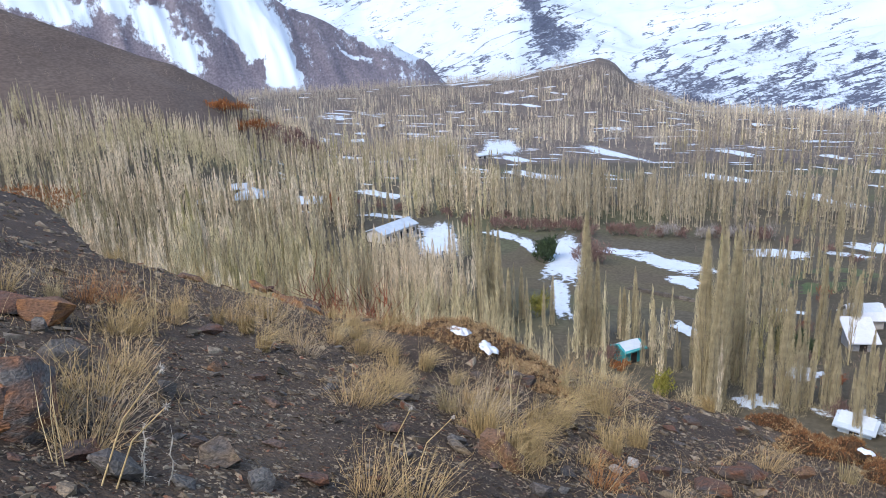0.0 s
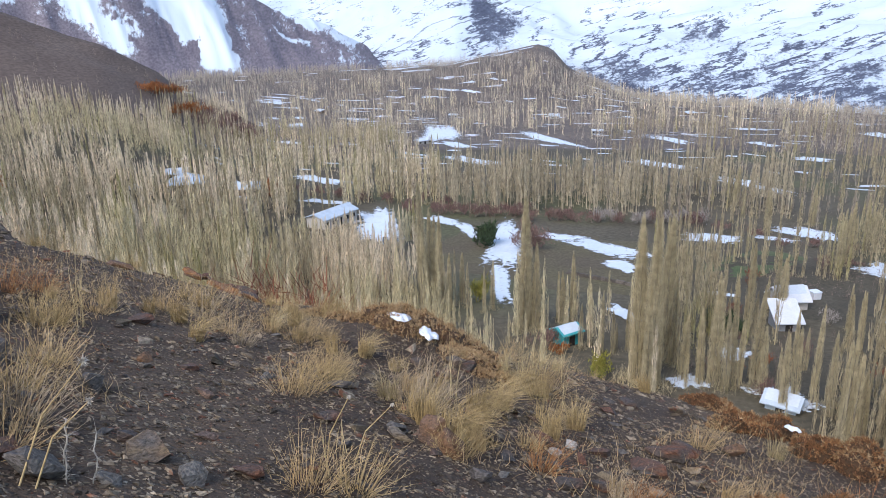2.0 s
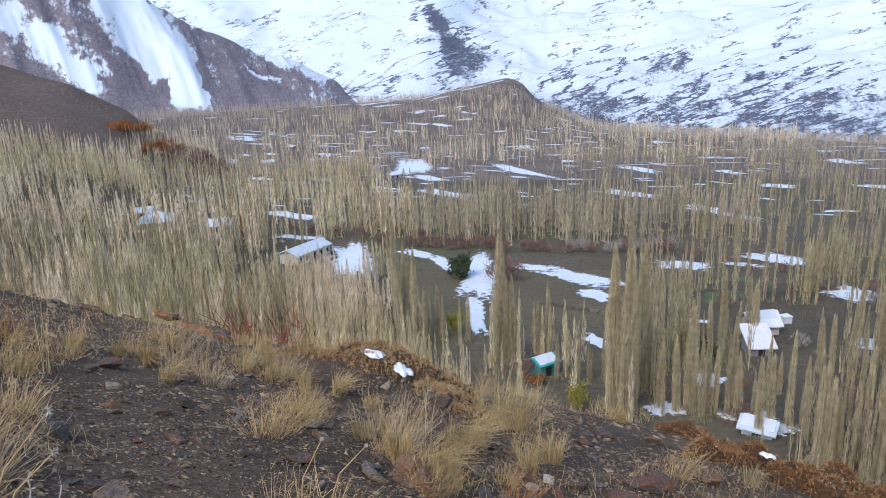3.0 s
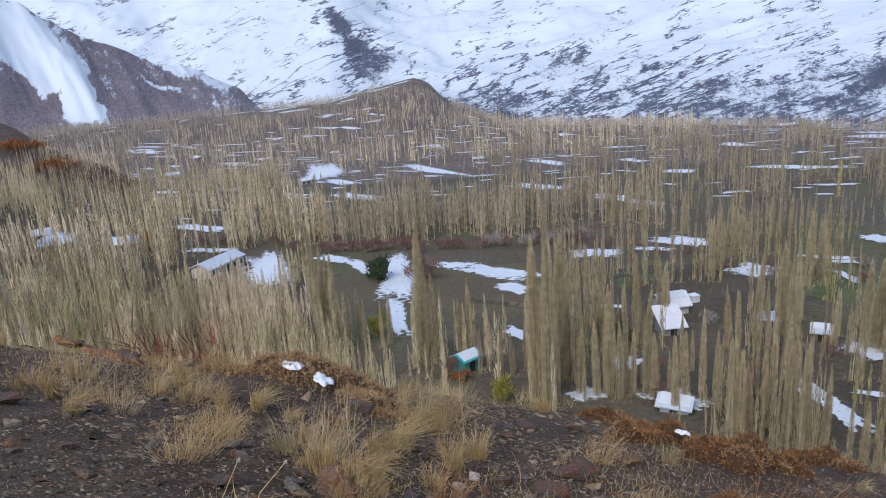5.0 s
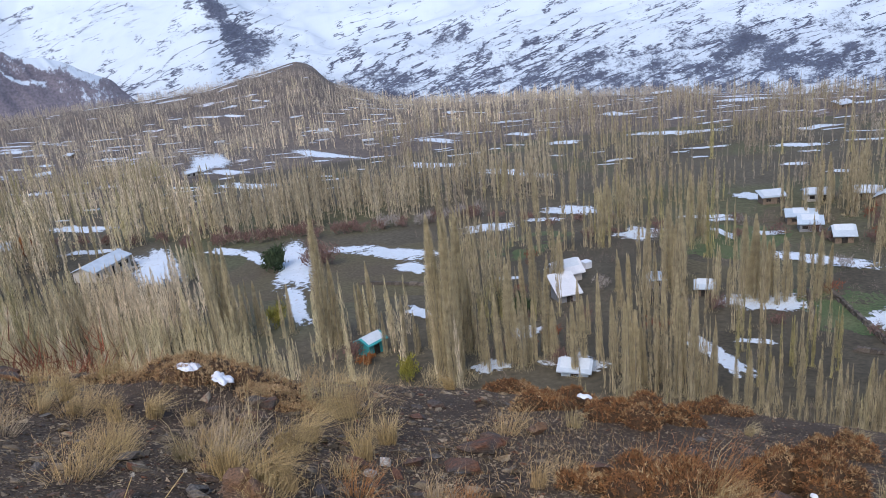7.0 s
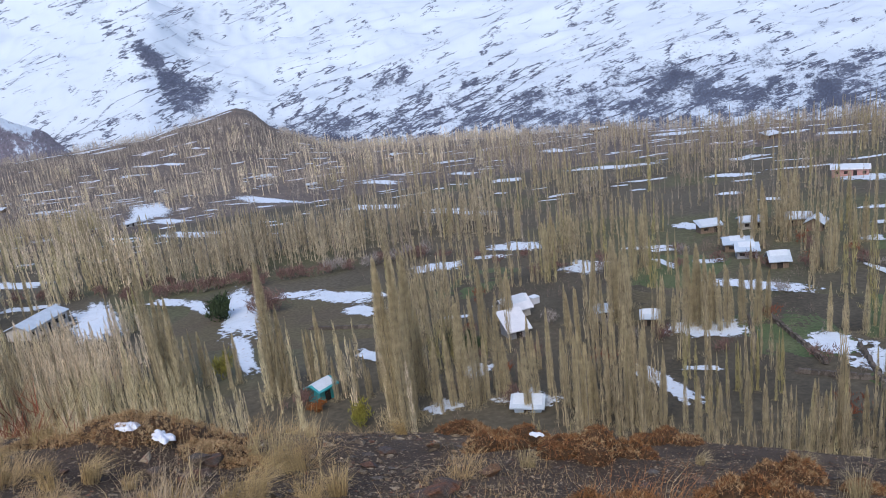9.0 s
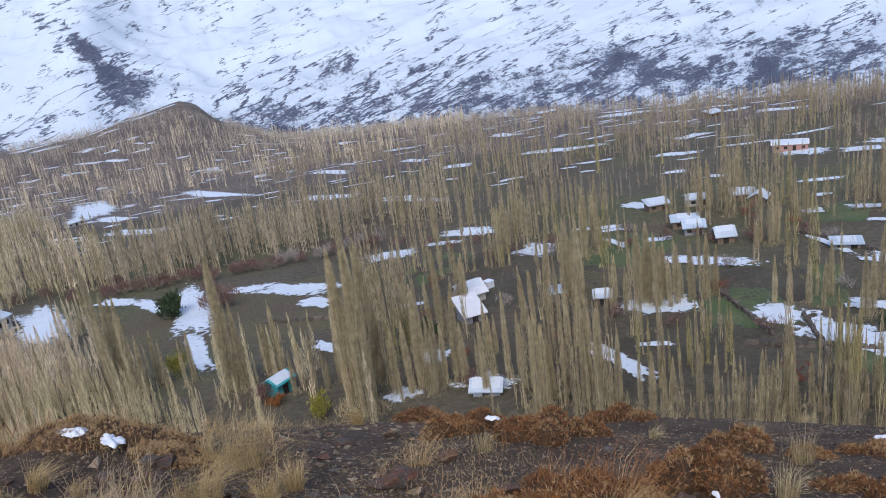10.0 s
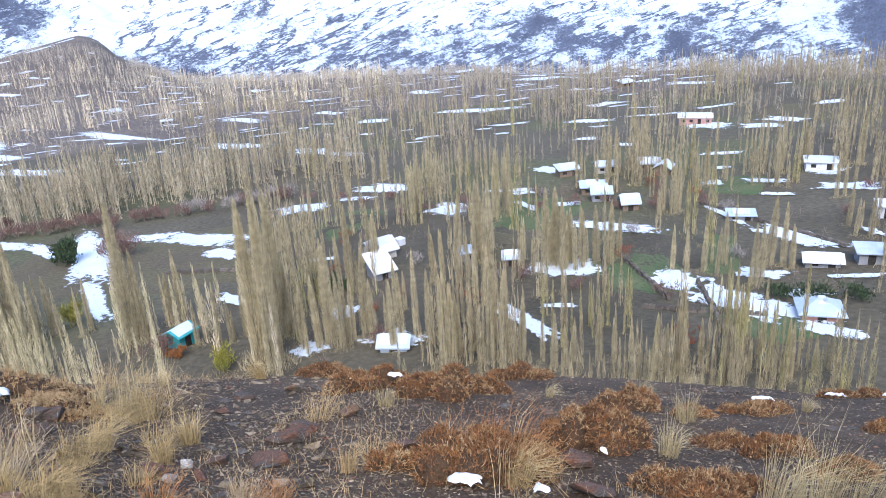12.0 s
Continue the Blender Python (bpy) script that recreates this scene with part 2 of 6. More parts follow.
AZ_ALL = np.concatenate([np.linspace(-180, -62, 40), np.linspace(-60, 72, 400), np.linspace(75, 180, 36)])
ground = polar("ground", np.concatenate([np.linspace(-180, -62, 40), np.linspace(-60, 72, 360), np.linspace(75, 180, 36)]), steps(22, 4900, 150), valley_z, M_SOIL)
far_faces = np.array([p.center.length > 330 for p in ground.data.polygons])
ground.data.materials.append(M_FARSOIL)
ground.data.polygons.foreach_set("material_index", far_faces.astype(np.int32))
tagged(ground, "brown valley floor with fallow fields and bare soil", "ground")
hillside = polar("hillside", AZ_ALL, np.concatenate([[0.004, 0.12, 0.26], steps(0.4, 14, 170), steps(14.6, 380, 30)]), lambda x, y: np.where(np.hypot(x, y) > 45, np.minimum(hill_z(x, y), np.where(y > -20, valley_z(x, y) - 4, 1e9)), hill_z(x, y)), M_SCREE)
tagged(hillside, "steep hillside of dark grey shale scree", "hillside")


# ---- mountains ----
def ridged(x, y, seed, octaves=5):
    s, w, t = 0.0, 0.5, 0.0
    for k in range(octaves):
        s = s + w * (1 - np.abs(2 * vnoise(x * 2 ** k, y * 2 ** k, seed + k) - 1))
        t, w = t + w, w * 0.5
    return s / t


def band(az, el, a0, e0, a1, e1, width):
    """How near a bearing and height angle lie to a band of rock or snow between two directions: 1 on it, 0 away from it."""
    dx, dy = a1 - a0, e1 - e0
    k = np.clip(((az - a0) * dx + (el - e0) * dy) / (dx * dx + dy * dy), 0, 1)
    return np.exp(-(((az - a0 - k * dx) ** 2 + (el - e0 - k * dy) ** 2) / width ** 2) ** 1.5)


def covered(ob, bands, base):
    """Stores the share of snow on each vertex: a base by height, more or less along the bands."""
    me = ob.data
    co = np.empty(len(me.vertices) * 3, np.float32)
    me.vertices.foreach_get("co", co)
    x, y, z = co.reshape(-1, 3).T.astype(float)
    r = np.hypot(x, y)
    az, el = np.degrees(np.arctan2(x, y)), np.degrees(np.arctan2(z, r))
    wob = (fbm(az * 1.3, el * 1.3, 91, 4) - 0.5) * 1.3
    s = base(az, el, r)
    for a0, e0, a1, e1, w, amp in bands:
        s = s + 0.62 * amp * band(az + wob, el + wob * 0.6, a0, e0, a1, e1, w)
    att = me.attributes.new("snow_share", "FLOAT", "POINT")
    att.data.foreach_set("value", s.astype(np.float32))
    face = me.attributes.new("slope_place", "FLOAT_VECTOR", "POINT")
    face.data.foreach_set("vector", np.stack([az * 30, el * 30, r * 0.02], 1).astype(np.float32).ravel())


def snowy(name, rock_a, rock_b, scale, stretch, soft=0.05, tint=(0.51, 0.57, 0.605), amount=1.0, terraces=0.0):
    """Rock and scrub under broken snow, by the stored share of snow and noise."""
    m = material(name, rock_a, rock_b, scale=0.03, fine=0.22, bump=0.0, rough=0.85)
    n, l = m.node_tree.nodes, m.node_tree.links
    bsdf = n["Principled BSDF"]
    rock = bsdf.inputs["Base Color"].links[0].from_socket
    mp = n.new("ShaderNodeMapping")
    mp.inputs["Scale"].default_value = stretch
    place = n.new("ShaderNodeAttribute")
    place.attribute_name = "slope_place"
    for node in n:
        if node.type == "MAPPING" and node != mp:
            l.new(place.outputs["Vector"], node.inputs["Vector"])
    l.new(place.outputs["Vector"], mp.inputs["Vector"])
    tex = n.new("ShaderNodeTexNoise")
    tex.inputs["Scale"].default_value, tex.inputs["Detail"].default_value, tex.inputs["Roughness"].default_value = scale, 12.0, 0.80
    l.new(mp.outputs[0], tex.inputs["Vector"])
    att = n.new("ShaderNodeAttribute")
    att.attribute_name = "snow_share"
    broad = n.new("ShaderNodeTexNoise")
    broad.inputs["Scale"].default_value, broad.inputs["Detail"].default_value = scale * 0.22, 5.0
    l.new(mp.outputs[0], broad.inputs["Vector"])
    both = n.new("ShaderNodeMath")
    both.operation = "MULTIPLY_ADD"
    l.new(broad.outputs["Fac"], both.inputs[0])
    both.inputs[1].default_value = 0.55
    l.new(tex.outputs["Fac"], both.inputs[2])
    k = n.new("ShaderNodeMath")
    k.operation = "MULTIPLY_ADD"
    l.new(both.outputs[0], k.inputs[0])
    k.inputs[1].default_value = amount
    l.new(att.outputs["Fac"], k.inputs[2])
    if terraces:
        tilt = n.new("ShaderNodeMapping")
        tilt.vector_type = "TEXTURE"
        tilt.inputs["Rotation"].default_value = (0.0, 0.0, 0.30)
        tilt.inputs["Scale"].default_value = (120.0, 24.0, 1000.0)
        l.new(place.outputs["Vector"], tilt.inputs["Vector"])
        lines = n.new("ShaderNodeTexNoise")
        lines.inputs["Scale"].default_value, lines.inputs["Detail"].default_value, lines.inputs["Roughness"].default_value = 1.0, 7.0, 0.62
        l.new(tilt.outputs[0], lines.inputs["Vector"])
        off = n.new("ShaderNodeMath")
        off.operation = "SUBTRACT"
        l.new(lines.outputs["Fac"], off.inputs[0])
        off.inputs[1].default_value = 0.5
        near = n.new("ShaderNodeMath")
        near.operation = "ABSOLUTE"
        l.new(off.outputs[0], near.inputs[0])
        thin = n.new("ShaderNodeMapRange")
        thin.inputs["From Min"].default_value, thin.inputs["From Max"].default_value = 0.0, 0.035
        thin.inputs["To Min"].default_value, thin.inputs["To Max"].default_value = -terraces, 0.0
        l.new(near.outputs[0], thin.inputs["Value"])
        where = n.new("ShaderNodeTexNoise")
        where.inputs["Scale"].default_value, where.inputs["Detail"].default_value = 0.018, 5.0
        l.new(place.outputs["Vector"], where.inputs["Vector"])
        some = n.new("ShaderNodeMapRange")
        some.inputs["From Min"].default_value, some.inputs["From Max"].default_value = 0.40, 0.56
        l.new(where.outputs["Fac"], some.inputs["Value"])
        part_ = n.new("ShaderNodeMath")
        part_.operation = "MULTIPLY"
        l.new(thin.outputs[0], part_.inputs[0])
        l.new(some.outputs[0], part_.inputs[1])
        thin = part_
        add = n.new("ShaderNodeMath")
        l.new(k.outputs[0], add.inputs[0])
        l.new(thin.outputs[0], add.inputs[1])
        k = add
    cut = n.new("ShaderNodeMapRange")
    cut.inputs["From Min"].default_value, cut.inputs["From Max"].default_value = 1.0 - soft, 1.0 + soft
    l.new(k.outputs[0], cut.inputs["Value"])
    mx = n.new("ShaderNodeMix")
    mx.data_type = "RGBA"
    l.new(cut.outputs[0], mx.inputs["Factor"])
    l.new(rock, mx.inputs["A"])
    mx.inputs["B"].default_value = (*tint, 1)
    l.new(mx.outputs["Result"], bsdf.inputs["Base Color"])
    return m


def range_height(x, y):
    """The great snow slopes behind the valley, with a rocky spur and a gully."""
    r, az = np.hypot(x, y), np.degrees(np.arctan2(x, y))
    rf = foot(az)
    el0 = np.interp(az, (-180, -60, -22, -10, 5, 18, 30, 60, 180), (-5, -5, -5.2, -5.6, -7.4, -8.2, -8.6, -9.2, -9.2))
    rf = np.maximum(rf, np.interp(az, (-62, -20, -14, -8, -7), (1750, 1650, 1250, 950, 0)))
    t = np.clip((r - rf) / (4200 - rf), 0, 1)
    top = np.interp(az, (-60, -30, -12, -7, -3, 1, 6, 20, 40, 60), (16, 13, 12.4, 11.2, 10.4, 11.2, 13, 15, 15, 15))
    el = el0 + (top - el0) * t ** 0.8
    z = r * np.tan(np.radians(el))
    z = z + (ridged(x / 700, y / 700, 21) - 0.55) * 90 * step01(0.02, 0.25, t) + (ridged(x / 170, y / 170, 31) - 0.5) * 40 * step01(0.0, 0.1, t)
    spur = np.exp(-((az + 8.0) / 2.2) ** 2) * np.exp(-((r - 2100) / 500) ** 2)
    gully = np.exp(-((az + 3.9 + (r - 2000) / 900) / 1.2) ** 2) * step01(1300, 2000, r)
    z = z + spur * 45 - gully * 6
    return np.where(r < rf, valley_z(x, y) - 12, z)


ROCK_BANDS = [
    (-9.3, 0.2, -5.5, -2.9, 1.05, -0.6), (-7.9, 0.5, -4.7, -2.4, 0.85, -0.6), (-10.7, 3.4, -7.4, 0.2, 0.45, -0.8), (-7.1, -0.3, -6.2, -3.3, 0.9, -0.3), (-11.8, -1.1, -11.7, -2.1, 0.5, -0.45),
    (7.5, -2.9, 7.4, -3.8, 0.6, -0.5), (8.4, -3.0, 12.5, -0.4, 0.65, -0.35), (9.1, -2.4, 9.4, -3.8, 0.34, -0.4), (27.6, -5.8, 29.8, -3.5, 0.9, -0.4)]
ROCK_BANDS += [
    (28.2, -4.8, 30.5, -6.3, 0.9, -0.3), (31.0, -6.5, 35.0, -6.8, 0.77, -0.35), (37.7, -7.2, 41.3, -4.5, 0.5, -0.4), (38.4, -6.7, 39.6, -7.5, 0.85, -0.35),
    (49.6, -4.8, 52.2, -8.2, 1.3, -0.8), (51.5, -3.5, 53.0, -7.9, 1.7, -0.9), (40.0, -6.7, 42.0, -4.9, 0.34, -0.25), (42.6, -7.5, 44.6, -5.7, 0.3, -0.3)]
ROCK_BANDS += [
    (3.3, -1.8, 10.6, -4.0, 0.34, -0.2), (-0.4, -4.9, 4.3, -6.2, 1.2, -0.18), (13.6, -4.1, 15.2, -4.0, 0.5, -0.3), (22.6, -2.3, 25.7, -2.3, 0.43, -0.35),
    (28.3, -2.5, 30.2, -2.6, 0.43, -0.4), (14.4, -2.0, 18.4, -2.0, 0.17, -0.35), (12.3, -7.8, 17.5, -3.8, 0.26, -0.3), (17.1, -5.5, 22.7, -5.6, 0.34, -0.25),
    (9.9, -6.9, 14.0, -4.0, 0.21, -0.3), (21.7, -7.9, 30.6, -7.3, 1.2, -0.12), (-17.7, -0.6, -12.4, -1.1, 2.0, 0.3), (-3.7, -0.2, 6.1, -0.6, 1.2, 0.2)]
# the rock's blue cast is aerial haze mixed into the base colours
M_RANGE = snowy("snowy_hazy_mountainside", (0.082, 0.093, 0.124), (0.059, 0.066, 0.092), 0.15, (0.8, 1.35, 1), 0.16, amount=2.3, terraces=0.8)
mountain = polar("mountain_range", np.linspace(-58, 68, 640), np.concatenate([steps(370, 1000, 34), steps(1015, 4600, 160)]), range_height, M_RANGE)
tagged(mountain, "high snow covered mountain slopes with dark rock bands", "mountain")
covered(mountain, ROCK_BANDS, lambda az, el, r: -0.72 + 0.50 * step01(-7.2, -1.0, el + (fbm(az * 0.5, el, 95, 3) - 0.5) * 2.5))


def ridge_height(x, y):
    """The nearer bare ridge that comes down from the left."""
    r, az = np.hypot(x, y), np.degrees(np.arctan2(x, y))
    crest = np.interp(az, (-62, -45, -31, -27.6, -25.8, -23.1, -19.8, -15.6, -13), (9, 7, 4.2, 2.1, 1.4, -0.05, -1.5, -3.5, -6.0))
    z1 = 1500 * np.tan(np.radians(crest))
    z0 = 1000 * np.tan(np.radians(-5.6))
    t = np.clip((r - 1000) / 500, 0, 1)
    z = np.where(r < 1500, z0 + (z1 - z0) * t, z1 - (r - 1500) * 0.9)
    gul = ridged((az * 26 + r * 0.12) / 120, r / 900, 41, 4)
    return z + (gul - 0.55) * 45 * step01(0.0, 0.3, t) * step01(-13, -20, az) + (ridged(x / 90, y / 90, 45) - 0.5) * 4 * t


GULLY_BANDS = [
    (-35.7, 1.7, -34.2, 0.2, 1.14, 0.55), (-34.2, 0.2, -32.0, -2.8, 0.86, 0.45), (-31.9, -0.6, -30.7, -2.3, 0.14, 0.3), (-29.6, 2.3, -27.6, -1.0, 1.77, 0.7), (-28.4, 0.3, -26.1, -3.1, 1.71, 0.7), (-26.3, -0.6, -26.0, -3.8, 1.14, 0.5),
    (-38.1, 1.3, -36.5, 1.7, 0.86, 0.35), (-22.1, -0.2, -19.3, -1.6, 0.46, 0.4), (-19.3, -1.6, -16.7, -3.0, 0.57, 0.4), (-21.8, -2.3, -19.5, -3.4, 0.23, 0.25), (-27.4, -2.9, -27.2, -3.7, 0.26, -0.5), (-36.2, 0.0, -34.4, -1.5, 0.34, 0.12), (-34.0, -0.5, -31.6, -3.1, 0.4, 0.1)]
GULLY_BANDS += [
    (-42.8, 2.2, -40.0, 1.3, 0.9, 0.5), (-40.2, 1.2, -38.4, 0.5, 0.6, 0.4), (-45.5, 3.6, -41.5, 2.2, 1.2, 0.5), (-28.8, 0.8, -29.5, -0.7, 0.16, -0.3), (-27.3, -1.4, -27.5, -2.2, 0.14, -0.3),
    (-27.9, -3.6, -27.4, -2.7, 0.4, -0.7), (-25.2, -2.0, -24.5, -3.6, 0.45, -0.6), (-29.8, -0.4, -28.4, -3.1, 0.35, -0.45), (-24.9, 1.0, -22.2, -0.2, 0.22, 0.35), (-32.6, -0.4, -30.9, -2.3, 0.1, 0.3), (-22.2, -2.0, -20.0, -3.2, 0.1, 0.3)]
# brown rock greyed towards mauve: distance haze is put into its colour
M_RIDGE = snowy("half_snowed_hazy_ridge", (0.152, 0.130, 0.138), (0.118, 0.101, 0.112), 0.07, (1.2, 0.8, 1), 0.07, amount=1.35)
ridge = polar("mountain_ridge", np.linspace(-58, -12, 340), np.linspace(960, 1700, 80), ridge_height, M_RIDGE)
tagged(ridge, "brown mountain ridge streaked with snow gullies", "mountain")
covered(ridge, GULLY_BANDS, lambda az, el, r: -0.24 + 0 * az)


def spur_height(x, y):
    """The bare hill that closes the valley's near side."""
    r, az = np.hypot(x, y), np.degrees(np.arctan2(x, y))
    crest = np.interp(az, (-75, -43.3, -37.7, -33.6, -30.1, -28.8, -25.5, -23.7, -21.7, -20), (9, 1.5, -0.88, -2.63, -4.82, -6.1, -7.7, -8.9, -10.0, -12))
    z1 = 420 * np.tan(np.radians(crest))
    t = np.clip((r - 275) / 145, 0, 1)
    z = np.where(r < 420, (valley_z(x, y) - 3) * (1 - t) + z1 * t, z1 - (r - 420) * 0.5)
    return z + (fbm(x / 30, y / 30, 51) - 0.5) * 4 * t


def land_z(x, y):
    """The valley floor and the toe of the brown hill."""
    r, az = np.hypot(x, y), np.degrees(np.arctan2(x, y))
    return np.where((az < -20) & (r > 275) & (r < 620), np.maximum(valley_z(x, y), spur_height(x, y)), valley_z(x, y))


brown_spur = polar("brown_hill", np.linspace(-75, -20, 180), np.linspace(275, 620, 70), spur_height, M_HILL)
tagged(brown_spur, "bare brown scree hill above the trees", "hill")


# ---- poplars and woods ----
rng = np.random.default_rng(7)


def poplar_twigs(g, h, radius, n, width, low=0.05):
    """Twigs of a fastigiate poplar of height h standing on the origin."""
    s = low + (0.93 - low) * g.random(n) ** 0.85
    a = g.random(n) * 6.2832
    length = h * (0.06 + 0.11 * g.random(n)) * (1.15 - 0.5 * s)
    top = np.minimum(s + length / h, 1.0)
    env = radius * np.clip(1.02 - top, 0, 1) ** 0.6 * (0.5 + 0.5 * np.clip(s / 0.3, 0, 1))
    rr = env * np.sqrt(0.08 + 0.92 * g.random(n))
    ca, sa = np.cos(a), np.sin(a)
    k = np.minimum(0.45 + 0.3 * g.random(n) + 0.5 * np.clip(1 - s / 0.18, 0, 1), 1.0)
    b = np.stack([ca * rr * k, sa * rr * k, s * h], 1)
    t = np.stack([ca * rr, sa * rr, top * h * (0.985 + 0.03 * g.random(n))], 1)
    q = max(n // 9, 4)
    a2, r2 = g.random(q) * 6.2832, radius * (0.3 + 1.1 * g.random(q))
    b2 = np.stack([np.cos(a2) * r2, np.sin(a2) * r2, np.full(q, -0.01 * h)], 1)
    t2 = b2 + np.stack([g.normal(0, 0.02, q), g.normal(0, 0.02, q), 0.03 + 0.06 * g.random(q)], 1) * h
    return join([slivers(g, b, t, width * (0.6 + 0.8 * g.random(n)) * (1.15 - 0.5 * s)), slivers(g, b2, t2, np.full(q, width * 1.1))])


def tube(points, radii, sides=6):
    """A tapered tube along points."""
    pts, v, t = [Vector(p) for p in points], [], []
    for k, p in enumerate(pts):
        d = (pts[min(k + 1, len(pts) - 1)] - pts[max(k - 1, 0)]).normalized()
        u = d.cross(Vector((1, 0, 0)) if abs(d.x) < 0.8 else Vector((0, 1, 0))).normalized()
        w = d.cross(u)
        for q in range(sides):
            a = 6.2832 * q / sides
            v.append(p + (u * math.cos(a) + w * math.sin(a)) * radii[k])
    for k in range(len(pts) - 1):
        for q in range(sides):
            a0, a1 = k * sides + q, k * sides + (q + 1) % sides
            t += [(a0, a1, a1 + sides), (a0, a1 + sides, a0 + sides)]
    return np.array([tuple(p) for p in v]), np.array(t)




def make_poplar(seed, h, radius, n, width, low):
    g = np.random.default_rng(seed)
    thing = new("poplar_tree")
    lean = g.normal(0, 0.012, 2) * h
    v, t = tube([(0, 0, -0.4), (lean[0] * 0.2, lean[1] * 0.2, h * 0.35), (lean[0], lean[1], h * 0.93)], [0.012 * h, 0.009 * h, 0.02], 6)
    trunk = new("trunk", mesh_of("trunk", v, t, M_TRUNK, True))
    trunk.parent = thing
    v, t = poplar_twigs(g, h, radius, n, width, low)
    v[:, :2] += lean[None] * (v[:, 2:3] / h)
    crown = new("crown", mesh_of("crown", v, t, M_TWIG))
    crown.parent = thing
    tagged(thing, "tall slender bare poplar with upright khaki twigs", "tree", "valley poplars")
    return thing


SHAPES = [make_poplar(100 + k, h, rad, n, w, low) for k, (h, rad, n, w, low) in enumerate((
    (18.0, 1.95, 4200, 0.034, 0.0), (14.0, 1.25, 2000, 0.031, 0.0), (13.0, 1.4, 2000, 0.031, 0.0),
    (11.0, 1.05, 1300, 0.030, 0.0), (15.5, 1.65, 2700, 0.032, 0.0), (9.0, 0.9, 950, 0.028, 0.0)))]
USED = [0] * len(SHAPES)


def poplar(x, y, shape, scale=1.0, wide=1.0):
    """One more poplar at a place of the valley floor."""
    m = pose(x, y, float(valley_z(x, y)), 0, 0, float(x * 37 + y * 61) % 360)
    ob = SHAPES[shape] if not USED[shape] else copy_thing(SHAPES[shape], m)
    USED[shape] += 1
    wide = min(wide, 1.2)
    ob.matrix_basis = m @ Matrix.Diagonal((scale * wide, scale * wide, scale, 1))
    return ob


# single trees and rows that stand out
poplar(-6.5, 94.7, 0, 1.06, 0.90)
poplar(7.2, 78.9, 0, 1.10, 0.90)
poplar(8.6, 77.0, 0, 1.08, 0.90)
poplar(10.7, 85.4, 0, 1.03, 0.90)
poplar(12.2, 79.6, 2, 0.66, 1.29)
poplar(15.4, 78.9, 4, 0.81, 1.14)
poplar(16.3, 77.0, 3, 0.91, 1.00)
poplar(22.3, 95.6, 1, 0.93, 1.00)
poplar(19.4, 78.0, 1, 0.89, 1.00)
poplar(28.2, 106.1, 3, 0.93, 1.00)
poplar(27.9, 101.9, 3, 0.94, 1.00)
poplar(22.5, 74.1, 3, 0.85, 1.10)
poplar(24.7, 75.2, 3, 1.03, 0.75)
poplar(26.8, 71.7, 3, 0.88, 1.00)
poplar(27.2, 70.1, 3, 0.75, 1.19)
poplar(44.7, 132.5, 3, 0.98, 1.00)
poplar(47.8, 136.2, 3, 0.81, 1.14)
poplar(42.6, 97.7, 4, 0.85, 1.00)
poplar(43.5, 94.9, 1, 0.97, 1.00)
poplar(56.4, 119.6, 4, 0.82, 1.13)
poplar(59.7, 122.6, 4, 0.71, 1.23)
poplar(49.3, 88.5, 4, 0.78, 1.16)
poplar(50.6, 88.1, 4, 0.78, 1.16)
poplar(50.7, 85.9, 1, 0.79, 1.15)
poplar(53.2, 85.2, 3, 0.80, 1.14)
poplar(35.8, 99.7, 5, 0.76, 0.89)
poplar(36.8, 91.8, 5, 0.88, 0.75)
poplar(34.1, 90.2, 3, 0.78, 0.87)
poplar(-20.7, 101.7, 1, 1.12, 1.00)
poplar(-22.9, 107.5, 1, 1.36, 1.00)
poplar(-19.4, 101.4, 1, 1.06, 1.00)
poplar(-2.2, 99.5, 5, 0.81, 0.85)
poplar(-0.2, 96.6, 5, 0.88, 0.75)
poplar(2.1, 89.4, 3, 0.78, 0.87)
poplar(3.4, 87.1, 3, 0.77, 0.88)
poplar(-15.5, 102.9, 5, 0.79, 0.87)
poplar(-18.1, 103.6, 5, 0.79, 0.86)
poplar(-12.8, 101.0, 5, 0.78, 0.87)
poplar(6.8, 88.3, 3, 0.57, 1.40)
poplar(16.7, 94.6, 3, 0.89, 0.75)
poplar(40.9, 98.2, 5, 0.84, 0.83)
poplar(49.3, 95.8, 5, 0.73, 0.91)
poplar(25.1, 84.0, 3, 0.74, 0.90)
poplar(21.4, 75.9, 5, 0.69, 0.94)
poplar(35.2, 81.6, 3, 0.66, 1.29)
poplar(25.1, 67.2, 3, 0.97, 1.00)
poplar(25.7, 66.8, 3, 0.85, 1.00)
poplar(29.2, 64.5, 3, 0.89, 0.75)
poplar(30.5, 63.7, 3, 0.83, 1.11)
poplar(50.8, 88.3, 4, 0.77, 1.17)
poplar(52.8, 88.4, 2, 0.63, 1.32)
poplar(54.4, 87.2, 3, 0.78, 1.16)
poplar(56.0, 85.9, 2, 0.69, 1.25)
poplar(46.9, 101.9, 2, 0.80, 1.15)
poplar(46.8, 105.9, 2, 0.63, 1.32)
poplar(58.2, 85.8, 2, 0.72, 1.22)
poplar(63.4, 75.6, 3, 0.59, 1.38)
poplar(65.2, 74.3, 3, 0.66, 1.28)
poplar(68.8, 74.5, 3, 0.73, 1.20)
poplar(67.7, 66.9, 3, 0.75, 1.19)
poplar(73.2, 71.1, 2, 0.77, 1.17)
poplar(113.8, 154.1, 2, 0.71, 1.23)
poplar(125.0, 114.7, 2, 0.68, 1.26)
poplar(131.5, 107.4, 2, 0.75, 1.19)
poplar(92.0, 133.8, 2, 0.81, 1.14)
